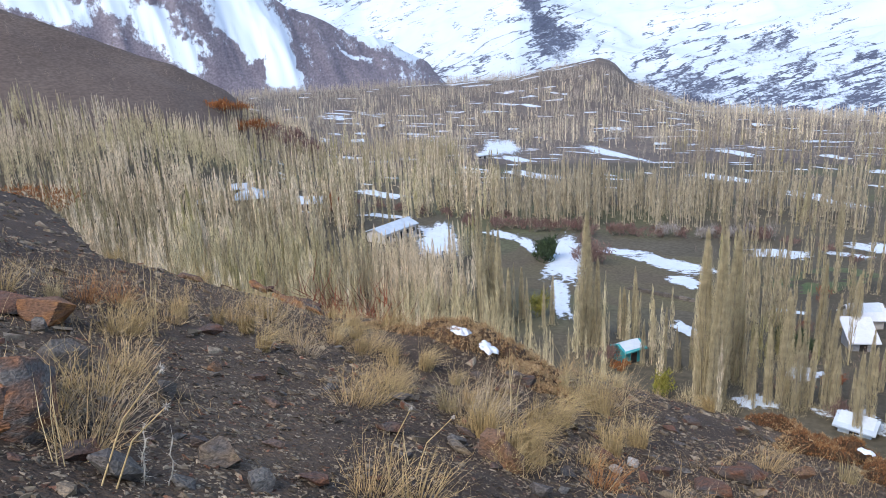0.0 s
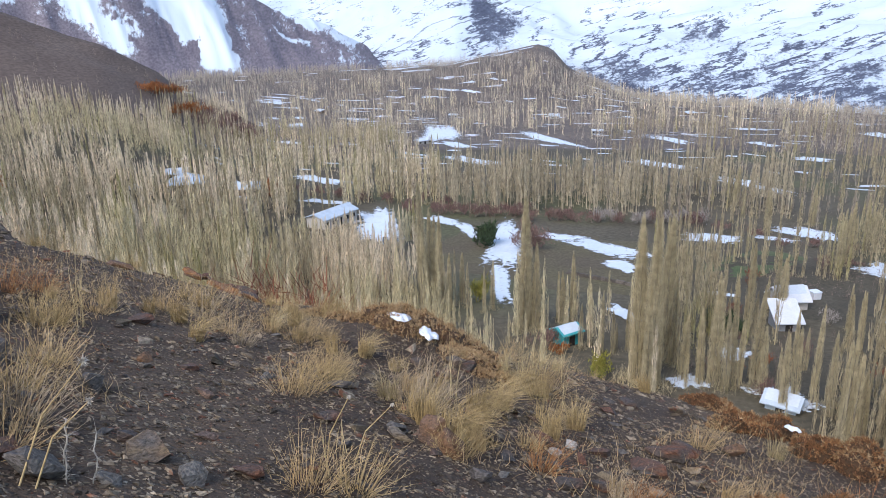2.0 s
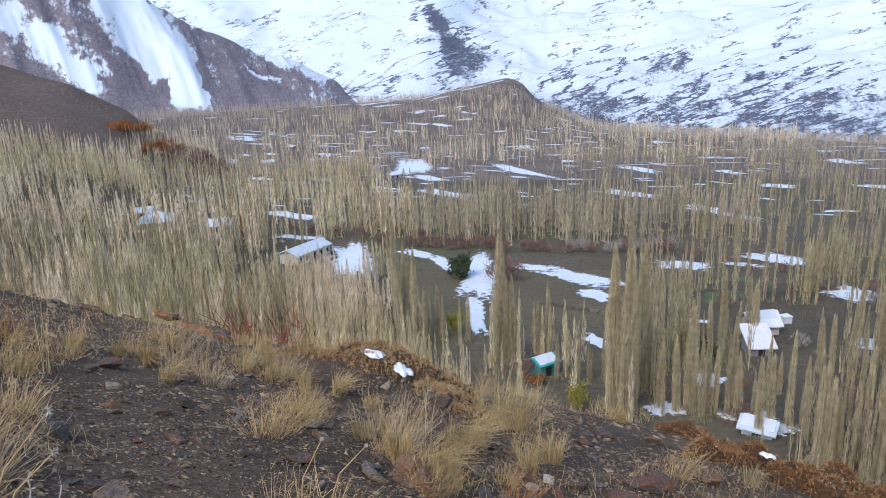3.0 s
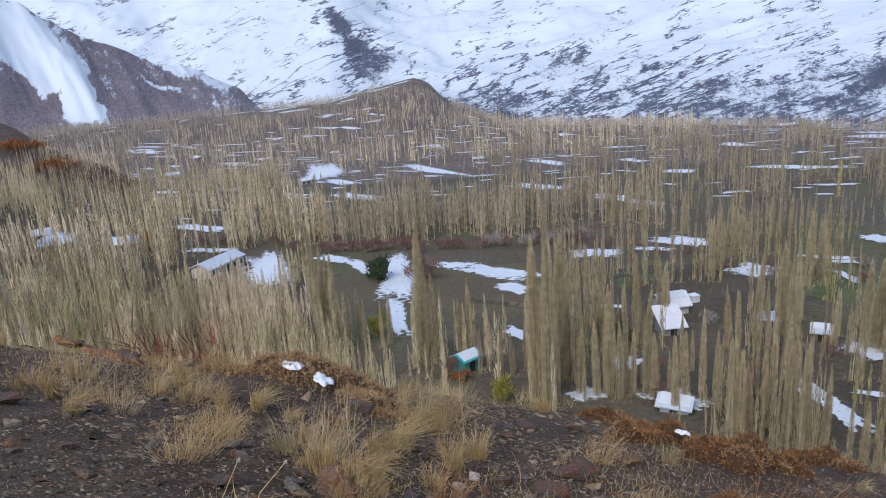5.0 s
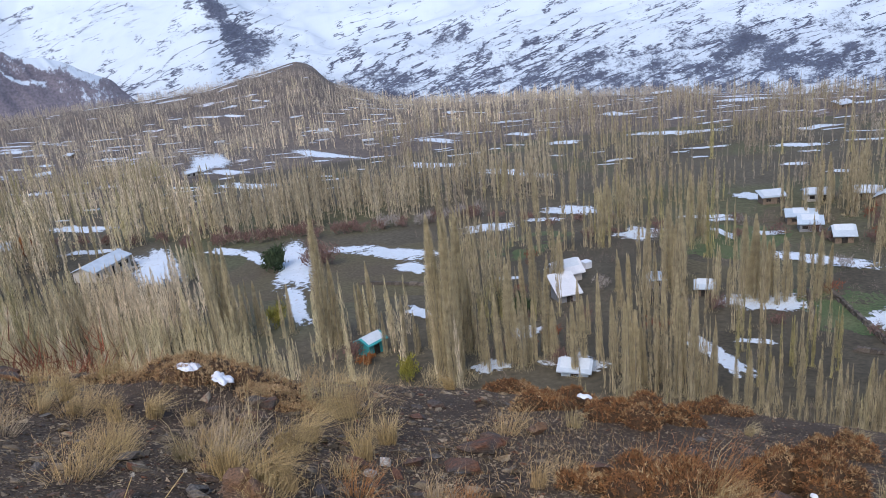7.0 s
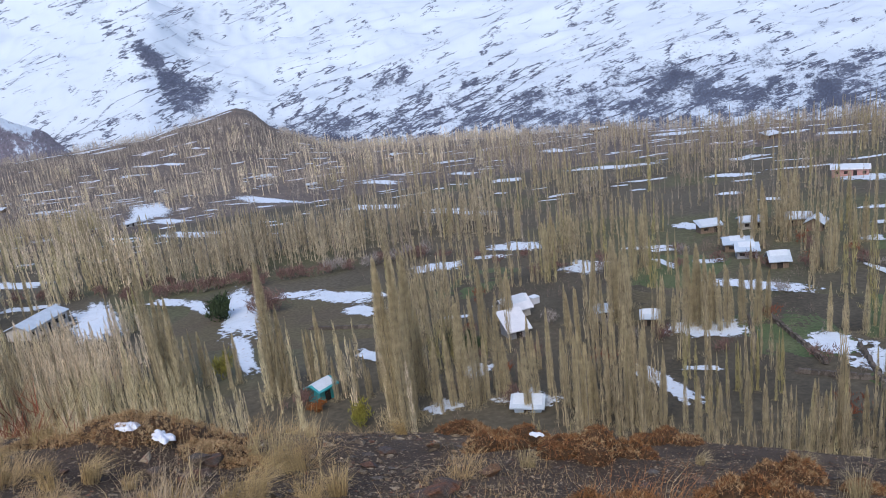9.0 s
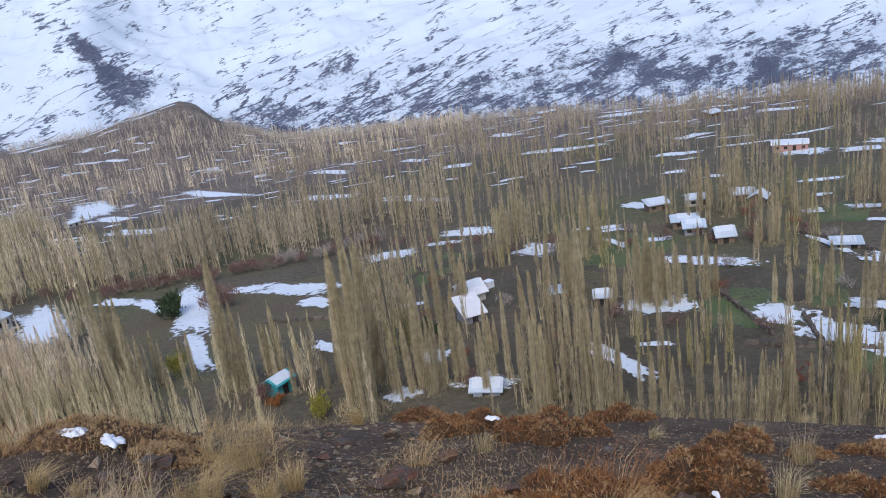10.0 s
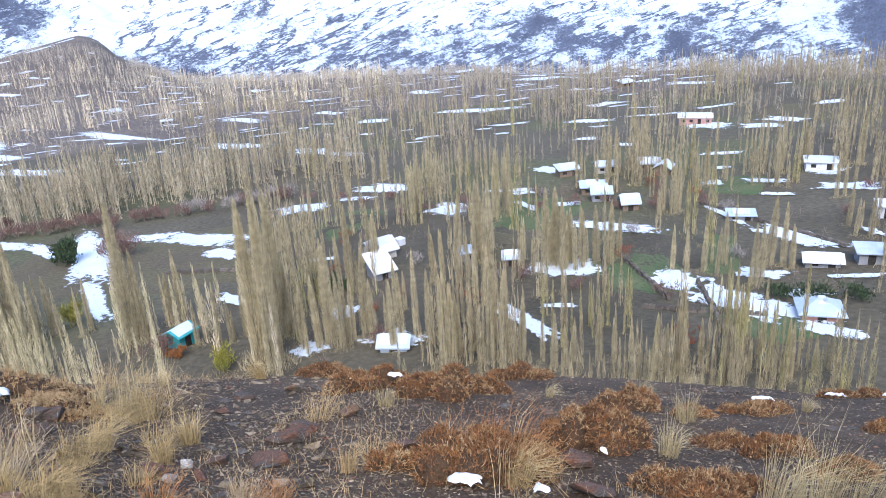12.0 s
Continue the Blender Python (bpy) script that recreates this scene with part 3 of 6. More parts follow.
poplar(45.7, 89.0, 3, 0.62, 1.33)
poplar(58.2, 59.9, 5, 0.46, 1.19)
poplar(75.4, 69.4, 5, 0.62, 1.00)
poplar(107.2, 91.0, 3, 0.63, 1.32)
poplar(92.7, 72.1, 3, 0.68, 1.26)
poplar(95.0, 77.9, 3, 0.64, 1.31)
poplar(50.2, 169.0, 2, 0.74, 1.20)
poplar(50.3, 145.3, 2, 0.75, 1.18)
poplar(54.2, 148.8, 3, 0.90, 1.00)
poplar(69.5, 141.1, 1, 0.79, 1.15)
poplar(40.1, 162.6, 3, 0.84, 1.11)
poplar(80.2, 100.0, 3, 0.81, 1.13)
poplar(97.9, 112.5, 2, 0.68, 1.26)
poplar(106.7, 103.7, 3, 0.68, 1.26)
poplar(38.5, 190.7, 3, 0.93, 1.00)
poplar(36.5, 59.9, 3, 0.48, 1.56)
poplar(38.6, 58.5, 3, 0.59, 1.38)
poplar(41.3, 56.8, 5, 0.57, 1.05)
poplar(43.4, 55.5, 3, 0.52, 1.48)
poplar(44.4, 53.3, 5, 0.72, 0.91)
poplar(46.2, 52.1, 3, 0.51, 1.50)
poplar(48.4, 50.7, 3, 0.50, 1.51)
poplar(50.6, 49.3, 5, 0.54, 1.08)
poplar(51.9, 47.0, 3, 0.54, 1.45)
poplar(54.0, 45.7, 3, 0.38, 1.80)
poplar(54.8, 43.8, 5, 0.45, 1.20)
poplar(33.8, 61.6, 5, 0.59, 1.03)
poplar(32.0, 62.8, 3, 0.66, 1.29)

# each of them has a lesser neighbour or two close by
STANDING = [(o.matrix_basis.translation.x, o.matrix_basis.translation.y, o.matrix_basis.to_scale().z, o.matrix_basis.to_scale().x) for o in scene.objects if o.name.startswith("poplar_tree")]
for k, (px, py, ps, pw) in enumerate(STANDING):
    a = 2.4 * k
    poplar(px + 1.5 * math.cos(a), py + 2.2 * math.sin(a), (1, 3, 5, 2)[k % 4], ps * (0.72 + 0.2 * hash2(k, 1, 1)), 1.1)
    if pw > 0.8 and k % 3 == 1:
        poplar(px - 1.7 * math.cos(a), py + 1.4, (3, 5, 1)[k % 3], ps * (0.6 + 0.25 * hash2(k, 2, 1)), 1.15)

CLEAR = []          # open ground: centre, half sizes, turn


def clearing(cx, cy, hx, hy, turn=0.0):
    CLEAR.append((cx, cy, hx, hy, radians(turn)))


clearing(-10, 134, 24, 24, -12)      # fields in the middle
clearing(-46, 160, 16, 24, -20)      # house yard and its snow field
clearing(30, 148, 16, 12, -14)
clearing(46, 104, 13, 13, -20)
clearing(60, 76, 8, 20, -20)
clearing(-60, 345, 16, 60, 25)
clearing(-38, 285, 16, 12, 30)
clearing(-12, 365, 10, 50, 30)
clearing(62, 56, 5, 22, -8)
clearing(85, 88, 6, 22, -20)
clearing(30, 103, 7, 10, 0)
clearing(28, 270, 5, 22, 32)
clearing(50, 224, 4, 18, 32)


# drifts of snow up the valley, each on open ground of its own
DRIFTS = []
gd = np.random.default_rng(23)
for k in range(250):
    r, a = 230 + 520 * gd.random(), radians(-29 + 75 * gd.random())
    if r < 0.93 * foot(math.degrees(a)):
        ln_, wd_, tn_ = (6 + 15 * gd.random() ** 2) * (0.5 + r / 450), (2.0 + 3.4 * gd.random()) * (0.5 + r / 420), -62 + 70 * gd.random()
        DRIFTS.append((r * math.sin(a), r * math.cos(a), ln_, wd_, tn_))
        if k % 2:
            clearing((r - 9) * math.sin(a), (r - 9) * math.cos(a), ln_ * 0.5, wd_ * 0.5 + 9, tn_)


LANES = []          # open meadows below each long drift: bearings, near and far edge


def lane(x0, y0, x1, y1, width, deep):
    a0, a1 = sorted((math.degrees(math.atan2(x0, y0)), math.degrees(math.atan2(x1, y1))))
    far = max(math.hypot(x0, y0), math.hypot(x1, y1)) + width * 0.4
    LANES.append((a0 - 0.25, a1 + 0.25, min(math.hypot(x0, y0), math.hypot(x1, y1)) - width * 0.4 - deep, far))


# ---- fields and snow on the valley floor ----
def outline(seed, ragged, na):
    k = np.linspace(0, 6.2832, na, endpoint=False)
    sq = (np.abs(np.cos(k)) ** 6 + np.abs(np.sin(k)) ** 6) ** (-1 / 6)
    w = fbm(np.cos(k) * 1.7 + seed * 3.1, np.sin(k) * 1.7 + seed * 1.7, seed, 2) - 0.5
    f = fbm(np.cos(k) * 7 + seed * 3.1, np.sin(k) * 7 + seed * 1.7, seed + 50, 2) - 0.5
    return k, sq * np.clip(0.95 + ragged * (1.7 * w + 0.55 * f), 0.2, 1.5)


def patch(name, cx, cy, length, width, turn, mat, seed, lift=0.12, ragged=0.25, label="", category="", kind="structure", rings=9, rim=90):
    """A flat-lying sheet with an uneven outline draped on the valley floor."""
    a = radians(turn)
    k, edge = outline(seed * 7, ragged, rim)
    rr = np.append(np.linspace(0, 0.965, rings - 1), 1.0)
    u = (rr[:, None] * edge[None] * np.cos(k)[None]) * length / 2
    v = (rr[:, None] * edge[None] * np.sin(k)[None]) * width / 2
    x, y = cx + u * math.cos(a) - v * math.sin(a), cy + u * math.sin(a) + v * math.cos(a)
    z = valley_z(x, y) + np.where(rr < 0.98, lift, 0.02)[:, None]
    i = np.arange((rings - 1) * rim).reshape(rings - 1, rim)
    j = np.roll(i, -1, axis=1)
    thin = np.repeat(np.clip((rr - 0.45) / 0.55, 0, 1), rim)
    me = mesh_of(name, np.stack([x, y, z], -1).reshape(-1, 3), np.stack([i, j, j + rim, i + rim], -1).reshape(-1, 4), mat, True)
    att = me.attributes.new("thaw", "FLOAT", "POINT")
    att.data.foreach_set("value", thin.astype(np.float32))
    return tagged(new(name, me), label, category, kind=kind)


SEED = [0]


def snow(cx, cy, length, width, turn, ragged=0.45, rings=7, rim=90):
    SEED[0] += 1
    return patch("snow_patch", cx, cy, length, width, turn, M_SNOW, SEED[0], 0.2, ragged, "patch of old white snow on a field", "snow", rings=rings, rim=rim)


def strip(x0, y0, x1, y1, width, ragged=0.45):
    """Snow lying along a line, with open meadow below it."""
    if math.hypot(x1 - x0, y1 - y0) > 11.5 or width > 4.5:
        lane(x0, y0, x1, y1, width, min(26, max(7, 0.07 * math.hypot(x0, y0))))
    return snow((x0 + x1) / 2, (y0 + y1) / 2, 1.15 * math.hypot(x1 - x0, y1 - y0), 1.4 * width, math.degrees(math.atan2(y1 - y0, x1 - x0)), ragged)


def field(cx, cy, length, width, turn, mat, label):
    SEED[0] += 1
    return patch("field", cx, cy, length, width, turn, mat, SEED[0], 0.08, 0.12, label, "field")


field(63, 117, 16, 23, -49, M_GREEN, "dull green winter field")
field(67, 85, 15, 16, -50, M_PLOUGH, "dark ploughed field")
field(72, 79, 5, 19, -39, M_GREEN, "green field of winter wheat")
field(181, 162, 39, 26, -80, M_OLIVE, "brown fallow field")
field(145, 126, 25, 28, -74, M_PLOUGH, "dark ploughed field")
field(31, 134, 12, 24, -43, M_GREEN, "dull green winter field")
field(47, 103, 16, 15, -63, M_OLIVE, "brown fallow field")
field(59, 58, 13, 8, -93, M_GREEN, "green field of winter wheat")
field(82, 128, 14, 15, -44, M_OLIVE, "brown fallow field")
field(31, 81, 16, 15, -47, M_PLOUGH, "dark ploughed field")
field(103, 109, 9, 17, -52, M_GREEN, "dull green winter field")
field(-12, 140, 34, 40, -10, M_OLIVE, "brown fallow field")
field(8, 132, 30, 40, -14, M_OLIVE, "brown fallow field")
field(59, 80, 12, 20, -20, M_GREEN, "green field of winter wheat")
field(44, 70, 22, 18, -10, M_PLOUGH, "dark ploughed plot")
field(38, 122, 40, 40, -14, M_PLOUGH, "dark field")
strip(18, 90, 21, 87, 5)
strip(12, 81, 14, 77, 4)
strip(21, 79, 24, 73, 5)
strip(-82, 448, -64, 355, 16)
strip(-64, 355, -45, 322, 10)
strip(-53, 298, -25, 262, 10)
strip(-31, 412, 4, 321, 10)
strip(18, 287, 39, 254, 10)
strip(41, 236, 57, 210, 5)
strip(-94, 236, -68, 218, 9)
strip(47, 89, 56, 84, 7)
strip(59, 78, 61, 69, 6.2)
strip(60, 71, 62, 54, 6.2)
strip(61, 55, 65, 48, 3.0)
strip(63, 107, 73, 93, 4.5)
strip(88, 102, 84, 86, 1.6)
strip(85, 87, 86, 70, 4.6)
strip(68, 72, 72, 66, 3.5)
strip(68, 63, 70, 58, 3.1)
strip(111, 100, 119, 91, 5.5)
strip(105, 111, 111, 105, 3.9)
strip(99, 115, 102, 112, 4)
strip(119, 140, 126, 133, 4.2)
strip(151, 162, 159, 154, 7.9)
strip(82, 153, 86, 144, 5.3)
strip(64, 127, 64, 118, 1.8)
strip(68, 119, 73, 117, 3)
strip(66, 133, 71, 131, 2.6)
strip(37, 79, 38, 65, 2.4)
strip(41, 76, 45, 73, 1.5)
strip(100, 101, 104, 97, 2.6)
strip(75, 64, 81, 60, 1.5)
strip(128, 217, 140, 205, 6.5)
strip(112, 184, 118, 179, 4.9)
strip(114, 167, 118, 162, 4.2)
strip(22, 157, 32, 152, 7.5)
strip(35, 157, 43, 152, 3.3)
strip(44, 167, 51, 152, 7.7)
strip(48, 134, 55, 127, 8.4)
strip(63, 139, 72, 133, 2.6)
strip(20, 115, 25, 113, 2.2)
strip(210, 423, 284, 352, 14)
strip(211, 272, 219, 249, 8)
strip(108, 291, 140, 265, 9)
strip(34, 384, 49, 340, 8.9)
strip(-50, 180, -37, 139, 8.2)
strip(-35, 169, -25, 162, 4.7)
strip(-27, 165, -19, 147, 3.8)
strip(-16, 166, -13, 126, 7)
strip(-14, 130, -10, 103, 3)
strip(-8, 155, 1, 150, 5.8)
strip(-1, 151, 12, 136, 7.3)
strip(6, 134, 11, 126, 4.8)
strip(5, 106, 9, 99, 2.8)
strip(-95, 192, -87, 191, 5.7)
strip(-74, 190, -57, 184, 5.2)
strip(-121, 184, -119, 188, 3.1)
strip(-262, 613, -235, 599, 14.5)
strip(-162, 513, -141, 498, 13.7)
strip(-144, 351, -130, 340, 7.3)
strip(198, 386, 206, 352, 20.5)
strip(147, 178, 150, 164, 9.5)
strip(161, 249, 163, 239, 13.1)
strip(77, 293, 90, 282, 10.5)
strip(137, 398, 141, 368, 9.9)
strip(192, 176, 200, 170, 6.2)
strip(122, 110, 124, 104, 6.5)
strip(166, 170, 168, 155, 6.1)
strip(94, 74, 96, 73, 3.5)
strip(214, 296, 218, 286, 15.6)
strip(75, 354, 81, 332, 7.2)
strip(109, 124, 114, 123, 3.1)

for ang, r, ln in ((-13.0, 930, 60), (-11.0, 960, 70), (-9.0, 945, 50), (-7.0, 965, 60), (-5.5, 940, 40), (-12.0, 880, 45), (-3.9, 965, 30), (-16.0, 940, 70)):
    snow(r * math.sin(radians(ang)), r * math.cos(radians(ang)), ln, 22, -radians(ang) * 57 + 8)
# drifts left along field banks up the valley
for dx_, dy_, ln_, wd_, tn_ in DRIFTS:
    snow(dx_, dy_, ln_, wd_, tn_, 0.45, 5, 34)


def is_open(x, y):
    o = np.zeros(np.shape(x), bool)
    for cx, cy, hx, hy, a in CLEAR:
        dx, dy = x - cx, y - cy
        u, v = dx * math.cos(a) + dy * math.sin(a), -dx * math.sin(a) + dy * math.cos(a)
        o |= (np.abs(u) < hx) & (np.abs(v) < hy)
    az, r = np.degrees(np.arctan2(x, y)), np.hypot(x, y)
    for a0, a1, r0, r1 in LANES:
        o |= (az > a0) & (az < a1) & (r > r0) & (r < r1) & (hash2(np.floor(x * 3), np.floor(y * 3), 4) > 0.3)
    return o


def scatter(n, r0, r1, az0, az1, keep):
    r = np.sqrt(r0 ** 2 + (r1 ** 2 - r0 ** 2) * rng.random(n))
    a = np.radians(az0 + (az1 - az0) * rng.random(n))
    x, y = r * np.sin(a), r * np.cos(a)
    m = keep(x, y)
    return x[m], y[m]


def wood(name, xs, ys, h0, h1, n, width, slim, mat, label, low=0.05, tall=None):
    """A wood of many poplars in one mesh, each from one of a few shapes of twigs."""
    kinds = [join([poplar_twigs(np.random.default_rng(900 + k), 1.0, slim * (0.8 + 0.08 * k), n, width, low),
                   spikes([(0, 0, -0.03)], [(0, 0, 0.9)], [0.018])]) for k in range(5)]
    pieces = []
    zs = land_z(xs, ys)
    for x, y, z in zip(xs, ys, zs):
        v, t = kinds[rng.integers(5)]
        h = (h0 + (h1 - h0) * rng.random()) * (1.0 if tall is None else float(tall(x, y)))
        a = rng.random() * 6.2832
        c, s, w = math.cos(a), math.sin(a), h * (0.85 + 0.3 * rng.random())
        q = np.stack([(v[:, 0] * c - v[:, 1] * s) * w + x, (v[:, 0] * s + v[:, 1] * c) * w + y, v[:, 2] * h + z], 1)
        pieces.append((q, t))
    v, t = join(pieces)
    return tagged(new(name, mesh_of(name, v, t, mat)), label, "trees", kind="stuff")


def dens(x, y, seed, scale):
    return fbm(x / scale, y / scale, seed, 3)


# dense wood on the valley's near left side
def inside(x, y):
    return np.hypot(x, y) < foot(np.degrees(np.arctan2(x, y))) * 1.02


def bearing(x, y):
    return np.degrees(np.arctan2(x, y))


def below_hill(x, y):
    """Trees climb the toe of the brown hill, not its bare flank."""
    return np.hypot(x, y) < np.interp(bearing(x, y), (-49, -33, -30.5, -29), (318, 322, 345, 420))


def ragged_height(seed, scale):
    """Uneven heights of a wood, in clumps."""
    return lambda x, y: 0.38 + 1.2 * float(dens(np.float64(x), np.float64(y), seed, scale))


def left_height(x, y):
    return np.interp(math.degrees(math.atan2(x, y)), (-36, -24, -12), (1.0, 0.70, 0.52)) * (0.6 + 0.8 * float(dens(np.float64(x), np.float64(y), 65, 6)))


x, y = scatter(3100, 66, 150, -49, -8, lambda x, y: ~is_open(x, y) & (x < -16) & (x < -12 - 0.28 * np.maximum(y - 108, 0)) & (dens(x, y, 63, 11) > 0.47))
wood("poplar_wood", x, y, 9, 15, 151, 0.0078, 0.105, M_TWIGFAR, "dense pale bare poplar wood below the hillside", 0.03, left_height)
x, y = scatter(620, 66, 190, -49, -9, lambda x, y: ~is_open(x, y) & (x < -18) & (x < -14 - 0.28 * np.maximum(y - 108, 0)) & (dens(x, y, 64, 13) > 0.46))
wood("poplar_wood", x, y, 13, 18, 217, 0.0059, 0.058, M_OLIVEWOOD, "slender olive poplars standing out of the wood", 0.03, left_height)
x, y = scatter(5000, 150, 430, -49, -8, lambda x, y: ~is_open(x, y) & (bearing(x, y) + 14 * (dens(x, y, 62, 14) - 0.5) < -10) & (dens(x, y, 61, 20) > 0.38) & below_hill(x, y))
wood("poplar_wood", x, y, 9, 14, 72, 0.0123, 0.075, M_TWIGFAR, "bare poplar wood on the valley floor", 0.04, lambda x, y: ragged_height(66, 9)(x, y) * np.interp(math.hypot(x, y), (210, 290), (1.0, 0.62)))
x, y = scatter(2300, 170, 400, -49, -8, lambda x, y: ~is_open(x, y) & (bearing(x, y) < -10) & (dens(x, y, 72, 26) > 0.45) & below_hill(x, y))
wood("poplar_wood", x, y, 11, 16, 79, 0.0111, 0.058, M_OLIVEWOOD, "taller olive poplars in clumps on the valley floor", 0.03, lambda x, y: ragged_height(75, 12)(x, y) * np.interp(math.hypot(x, y), (210, 290), (1.0, 0.68)))
x, y = scatter(2600, 80, 360, -49, -8, lambda x, y: ~is_open(x, y) & (bearing(x, y) < -10) & below_hill(x, y))
wood("orchard_scrub", x, y, 0.9, 2.6, 40, 0.0320, 0.7, M_SCRUB, "low mauve brown undergrowth between the poplars", 0.0)
# the belt of broad pale trees under the brown hill
gb = np.random.default_rng(501)
rb, ab = 205 + 110 * gb.random(1000), np.radians(-46 + 17 * gb.random(1000))
x, y = rb * np.sin(ab), rb * np.cos(ab)
m = ~is_open(x, y) & below_hill(x, y) & (dens(x, y, 503, 14) > 0.36)
wood("poplar_wood", x[m], y[m], 6, 10, 72, 0.0125, 0.10, M_TWIGFAR, "broad pale bare trees under the brown hill", 0.0, ragged_height(504, 8))
# young trees between the slope's foot and the fields
x, y = scatter(900, 72, 128, -27, 7, lambda x, y: (np.hypot(x, y) < np.interp(bearing(x, y), (-13, -9), (130, 98))) & (dens(x, y, 83, 6) > 0.44) & ~((np.abs(bearing(x, y) + 0.6) < 1.7) & (np.hypot(x, y) < 95)) & ~((np.abs(bearing(x, y) - 3.3) < 1.2) & (np.hypot(x, y) < 95)))
wood("poplar_wood", x, y, 4, 9.5, 151, 0.0078, 0.085, M_TWIGFAR, "young bare poplars between the slope and the fields", 0.0, ragged_height(84, 5))
x, y = scatter(1100, 66, 176, 4, 60, lambda x, y: dens(x, y, 85, 9) > 0.48)
wood("orchard_scrub", x, y, 0.8, 2.4, 34, 0.0350, 0.7, M_SCRUB, "low brown undergrowth below the poplars", 0.0)
# the pale plantation across the middle, in rows of bare stems
x, y = scatter(8000, 150, 260, -20, 20, lambda x, y: (np.abs(x - 7) < 43) & (y > 178 + 0.05 * x) & (y < 216 - 0.12 * np.maximum(x, 0)) & (np.abs((x + 0.25 * y) % 3.4 - 1.7) < 0.75) & (dens(x, y, 77, 9) > 0.33))
wood("poplar_plantation", x, y, 10, 14, 85, 0.0097, 0.055, M_PLANTWOOD, "pale poplar plantation in close rows", 0.22, ragged_height(78, 7))
x, y = scatter(1500, 70, 176, 6, 62, lambda x, y: (~is_open(x, y) | (dens(x, y, 70, 5) > 0.66)) & (dens(x, y, 67, 14) > 0.45 + 0.08 * step01(14, 26, bearing(x, y))))
wood("poplar_wood", x, y, 6, 12, 184, 0.0068, 0.070, M_OLIVEWOOD, "scattered bare poplars among fields", 0.0, ragged_height(86, 6))
x, y = scatter(420, 54, 84, 20, 54, lambda x, y: ~is_open(x, y) & (dens(x, y, 69, 5) > 0.43))
wood("poplar_wood", x, y, 5.5, 9.5, 190, 0.0062, 0.058, M_OLIVEWOOD, "slender bare poplars at the foot of the slope", 0.0, ragged_height(91, 5))
x, y = scatter(200, 50, 66, 16, 62, lambda x, y: dens(x, y, 68, 6) > 0.42)
wood("poplar_saplings", x, y, 4, 7, 171, 0.0055, 0.10, M_OLIVEWOOD, "young bare poplars below the slope")
x, y = scatter(5200, 168, 480, 2, 64, lambda x, y: ~is_open(x, y) & (dens(x, y, 71, 24) > 0.43 - 0.06 * step01(230, 300, np.hypot(x, y))) & inside(x, y))
wood("poplar_wood", x, y, 5, 9.5, 59, 0.0137, 0.085, M_GREYWOOD, "bare poplars in lines between snowy fields", 0.0, ragged_height(87, 10))
x, y = scatter(1100, 176, 420, 4, 60, lambda x, y: ~is_open(x, y) & (dens(x, y, 88, 18) > 0.54) & inside(x, y))
wood("poplar_wood", x, y, 10, 15, 99, 0.0097, 0.055, M_OLIVEWOOD, "taller olive poplars in rows up the valley", 0.0)
x, y = scatter(22000, 320, 1040, -47, 50, lambda x, y: ~is_open(x, y) & (dens(x, y, 73, 32) > 0.42 + 0.03 * step01(10, 20, bearing(x, y))) & inside(x, y) & ~((bearing(x, y) < -29) & (np.hypot(x, y) < 640)) & ~((np.abs(bearing(x, y) + 2.2) < 1.9) & (np.hypot(x, y) > 860)) & ~((np.abs(bearing(x, y) + 6.5) < 2.6) & (np.hypot(x, y) > 900) & (dens(x, y, 76, 25) < 0.6)))
wood("far_wood", x, y, 5.5, 10, 30, 0.0280, 0.15, M_FARWOOD, "far bare poplars and orchards up the valley", 0.0, ragged_height(74, 22))
x, y = scatter(9000, 230, 1000, -46, 58, lambda x, y: ~is_open(x, y) & (dens(x, y, 89, 26) > 0.45) & inside(x, y) & ~((bearing(x, y) < -29) & (np.hypot(x, y) < 640)) & ~((np.abs(bearing(x, y) + 2.2) < 1.9) & (np.hypot(x, y) > 860)))
wood("far_orchard", x, y, 4.5, 8, 30, 0.030, 0.30, M_FARWOOD, "broad bare fruit trees up the valley", 0.0, ragged_height(90, 15))
# taller pale poplars in clumps up the middle of the valley
gb = np.random.default_rng(511)
rb, ab = 370 + 400 * gb.random(2200), np.radians(-27 + 44 * gb.random(2200))
x, y = rb * np.sin(ab), rb * np.cos(ab)
m = ~is_open(x, y) & inside(x, y) & (dens(x, y, 513, 22) > 0.5)
wood("poplar_wood", x[m], y[m], 9, 14, 40, 0.020, 0.085, M_TWIGFAR, "pale poplars in clumps up the valley", 0.0, ragged_height(514, 12))
x, y = scatter(8000, 200, 950, -47, 60, lambda x, y: ~is_open(x, y) & (dens(x, y, 79, 50) > 0.44) & inside(x, y))
wood("orchard_scrub", x, y, 2.2, 4.6, 34, 0.0450, 0.45, M_SCRUB, "low bare orchards and scrub")


# ---- houses, sheds and walls of the village ----
M_METAL = material("grey_blue_roof_sheet", (0.44, 0.50, 0.545), (0.37, 0.425, 0.47), scale=0.8, fine=5, bump=0.2, rough=0.5, grain_by=0.06)
M_BLUE = material("blue_roof_sheet", (0.34, 0.41, 0.47), (0.40, 0.47, 0.53), scale=0.8, fine=5, bump=0.2, rough=0.5, grain_by=0.06)
M_TEAL = material("teal_painted_boards", (0.03, 0.24, 0.26), (0.05, 0.30, 0.30), scale=2, fine=9, bump=0.2, rough=0.6, grain_by=0.12)
M_WHITEWALL = material("whitewashed_wall", (0.391, 0.365, 0.315), (0.468, 0.433, 0.383), scale=1.5, fine=9, bump=0.2, grain_by=0.12)
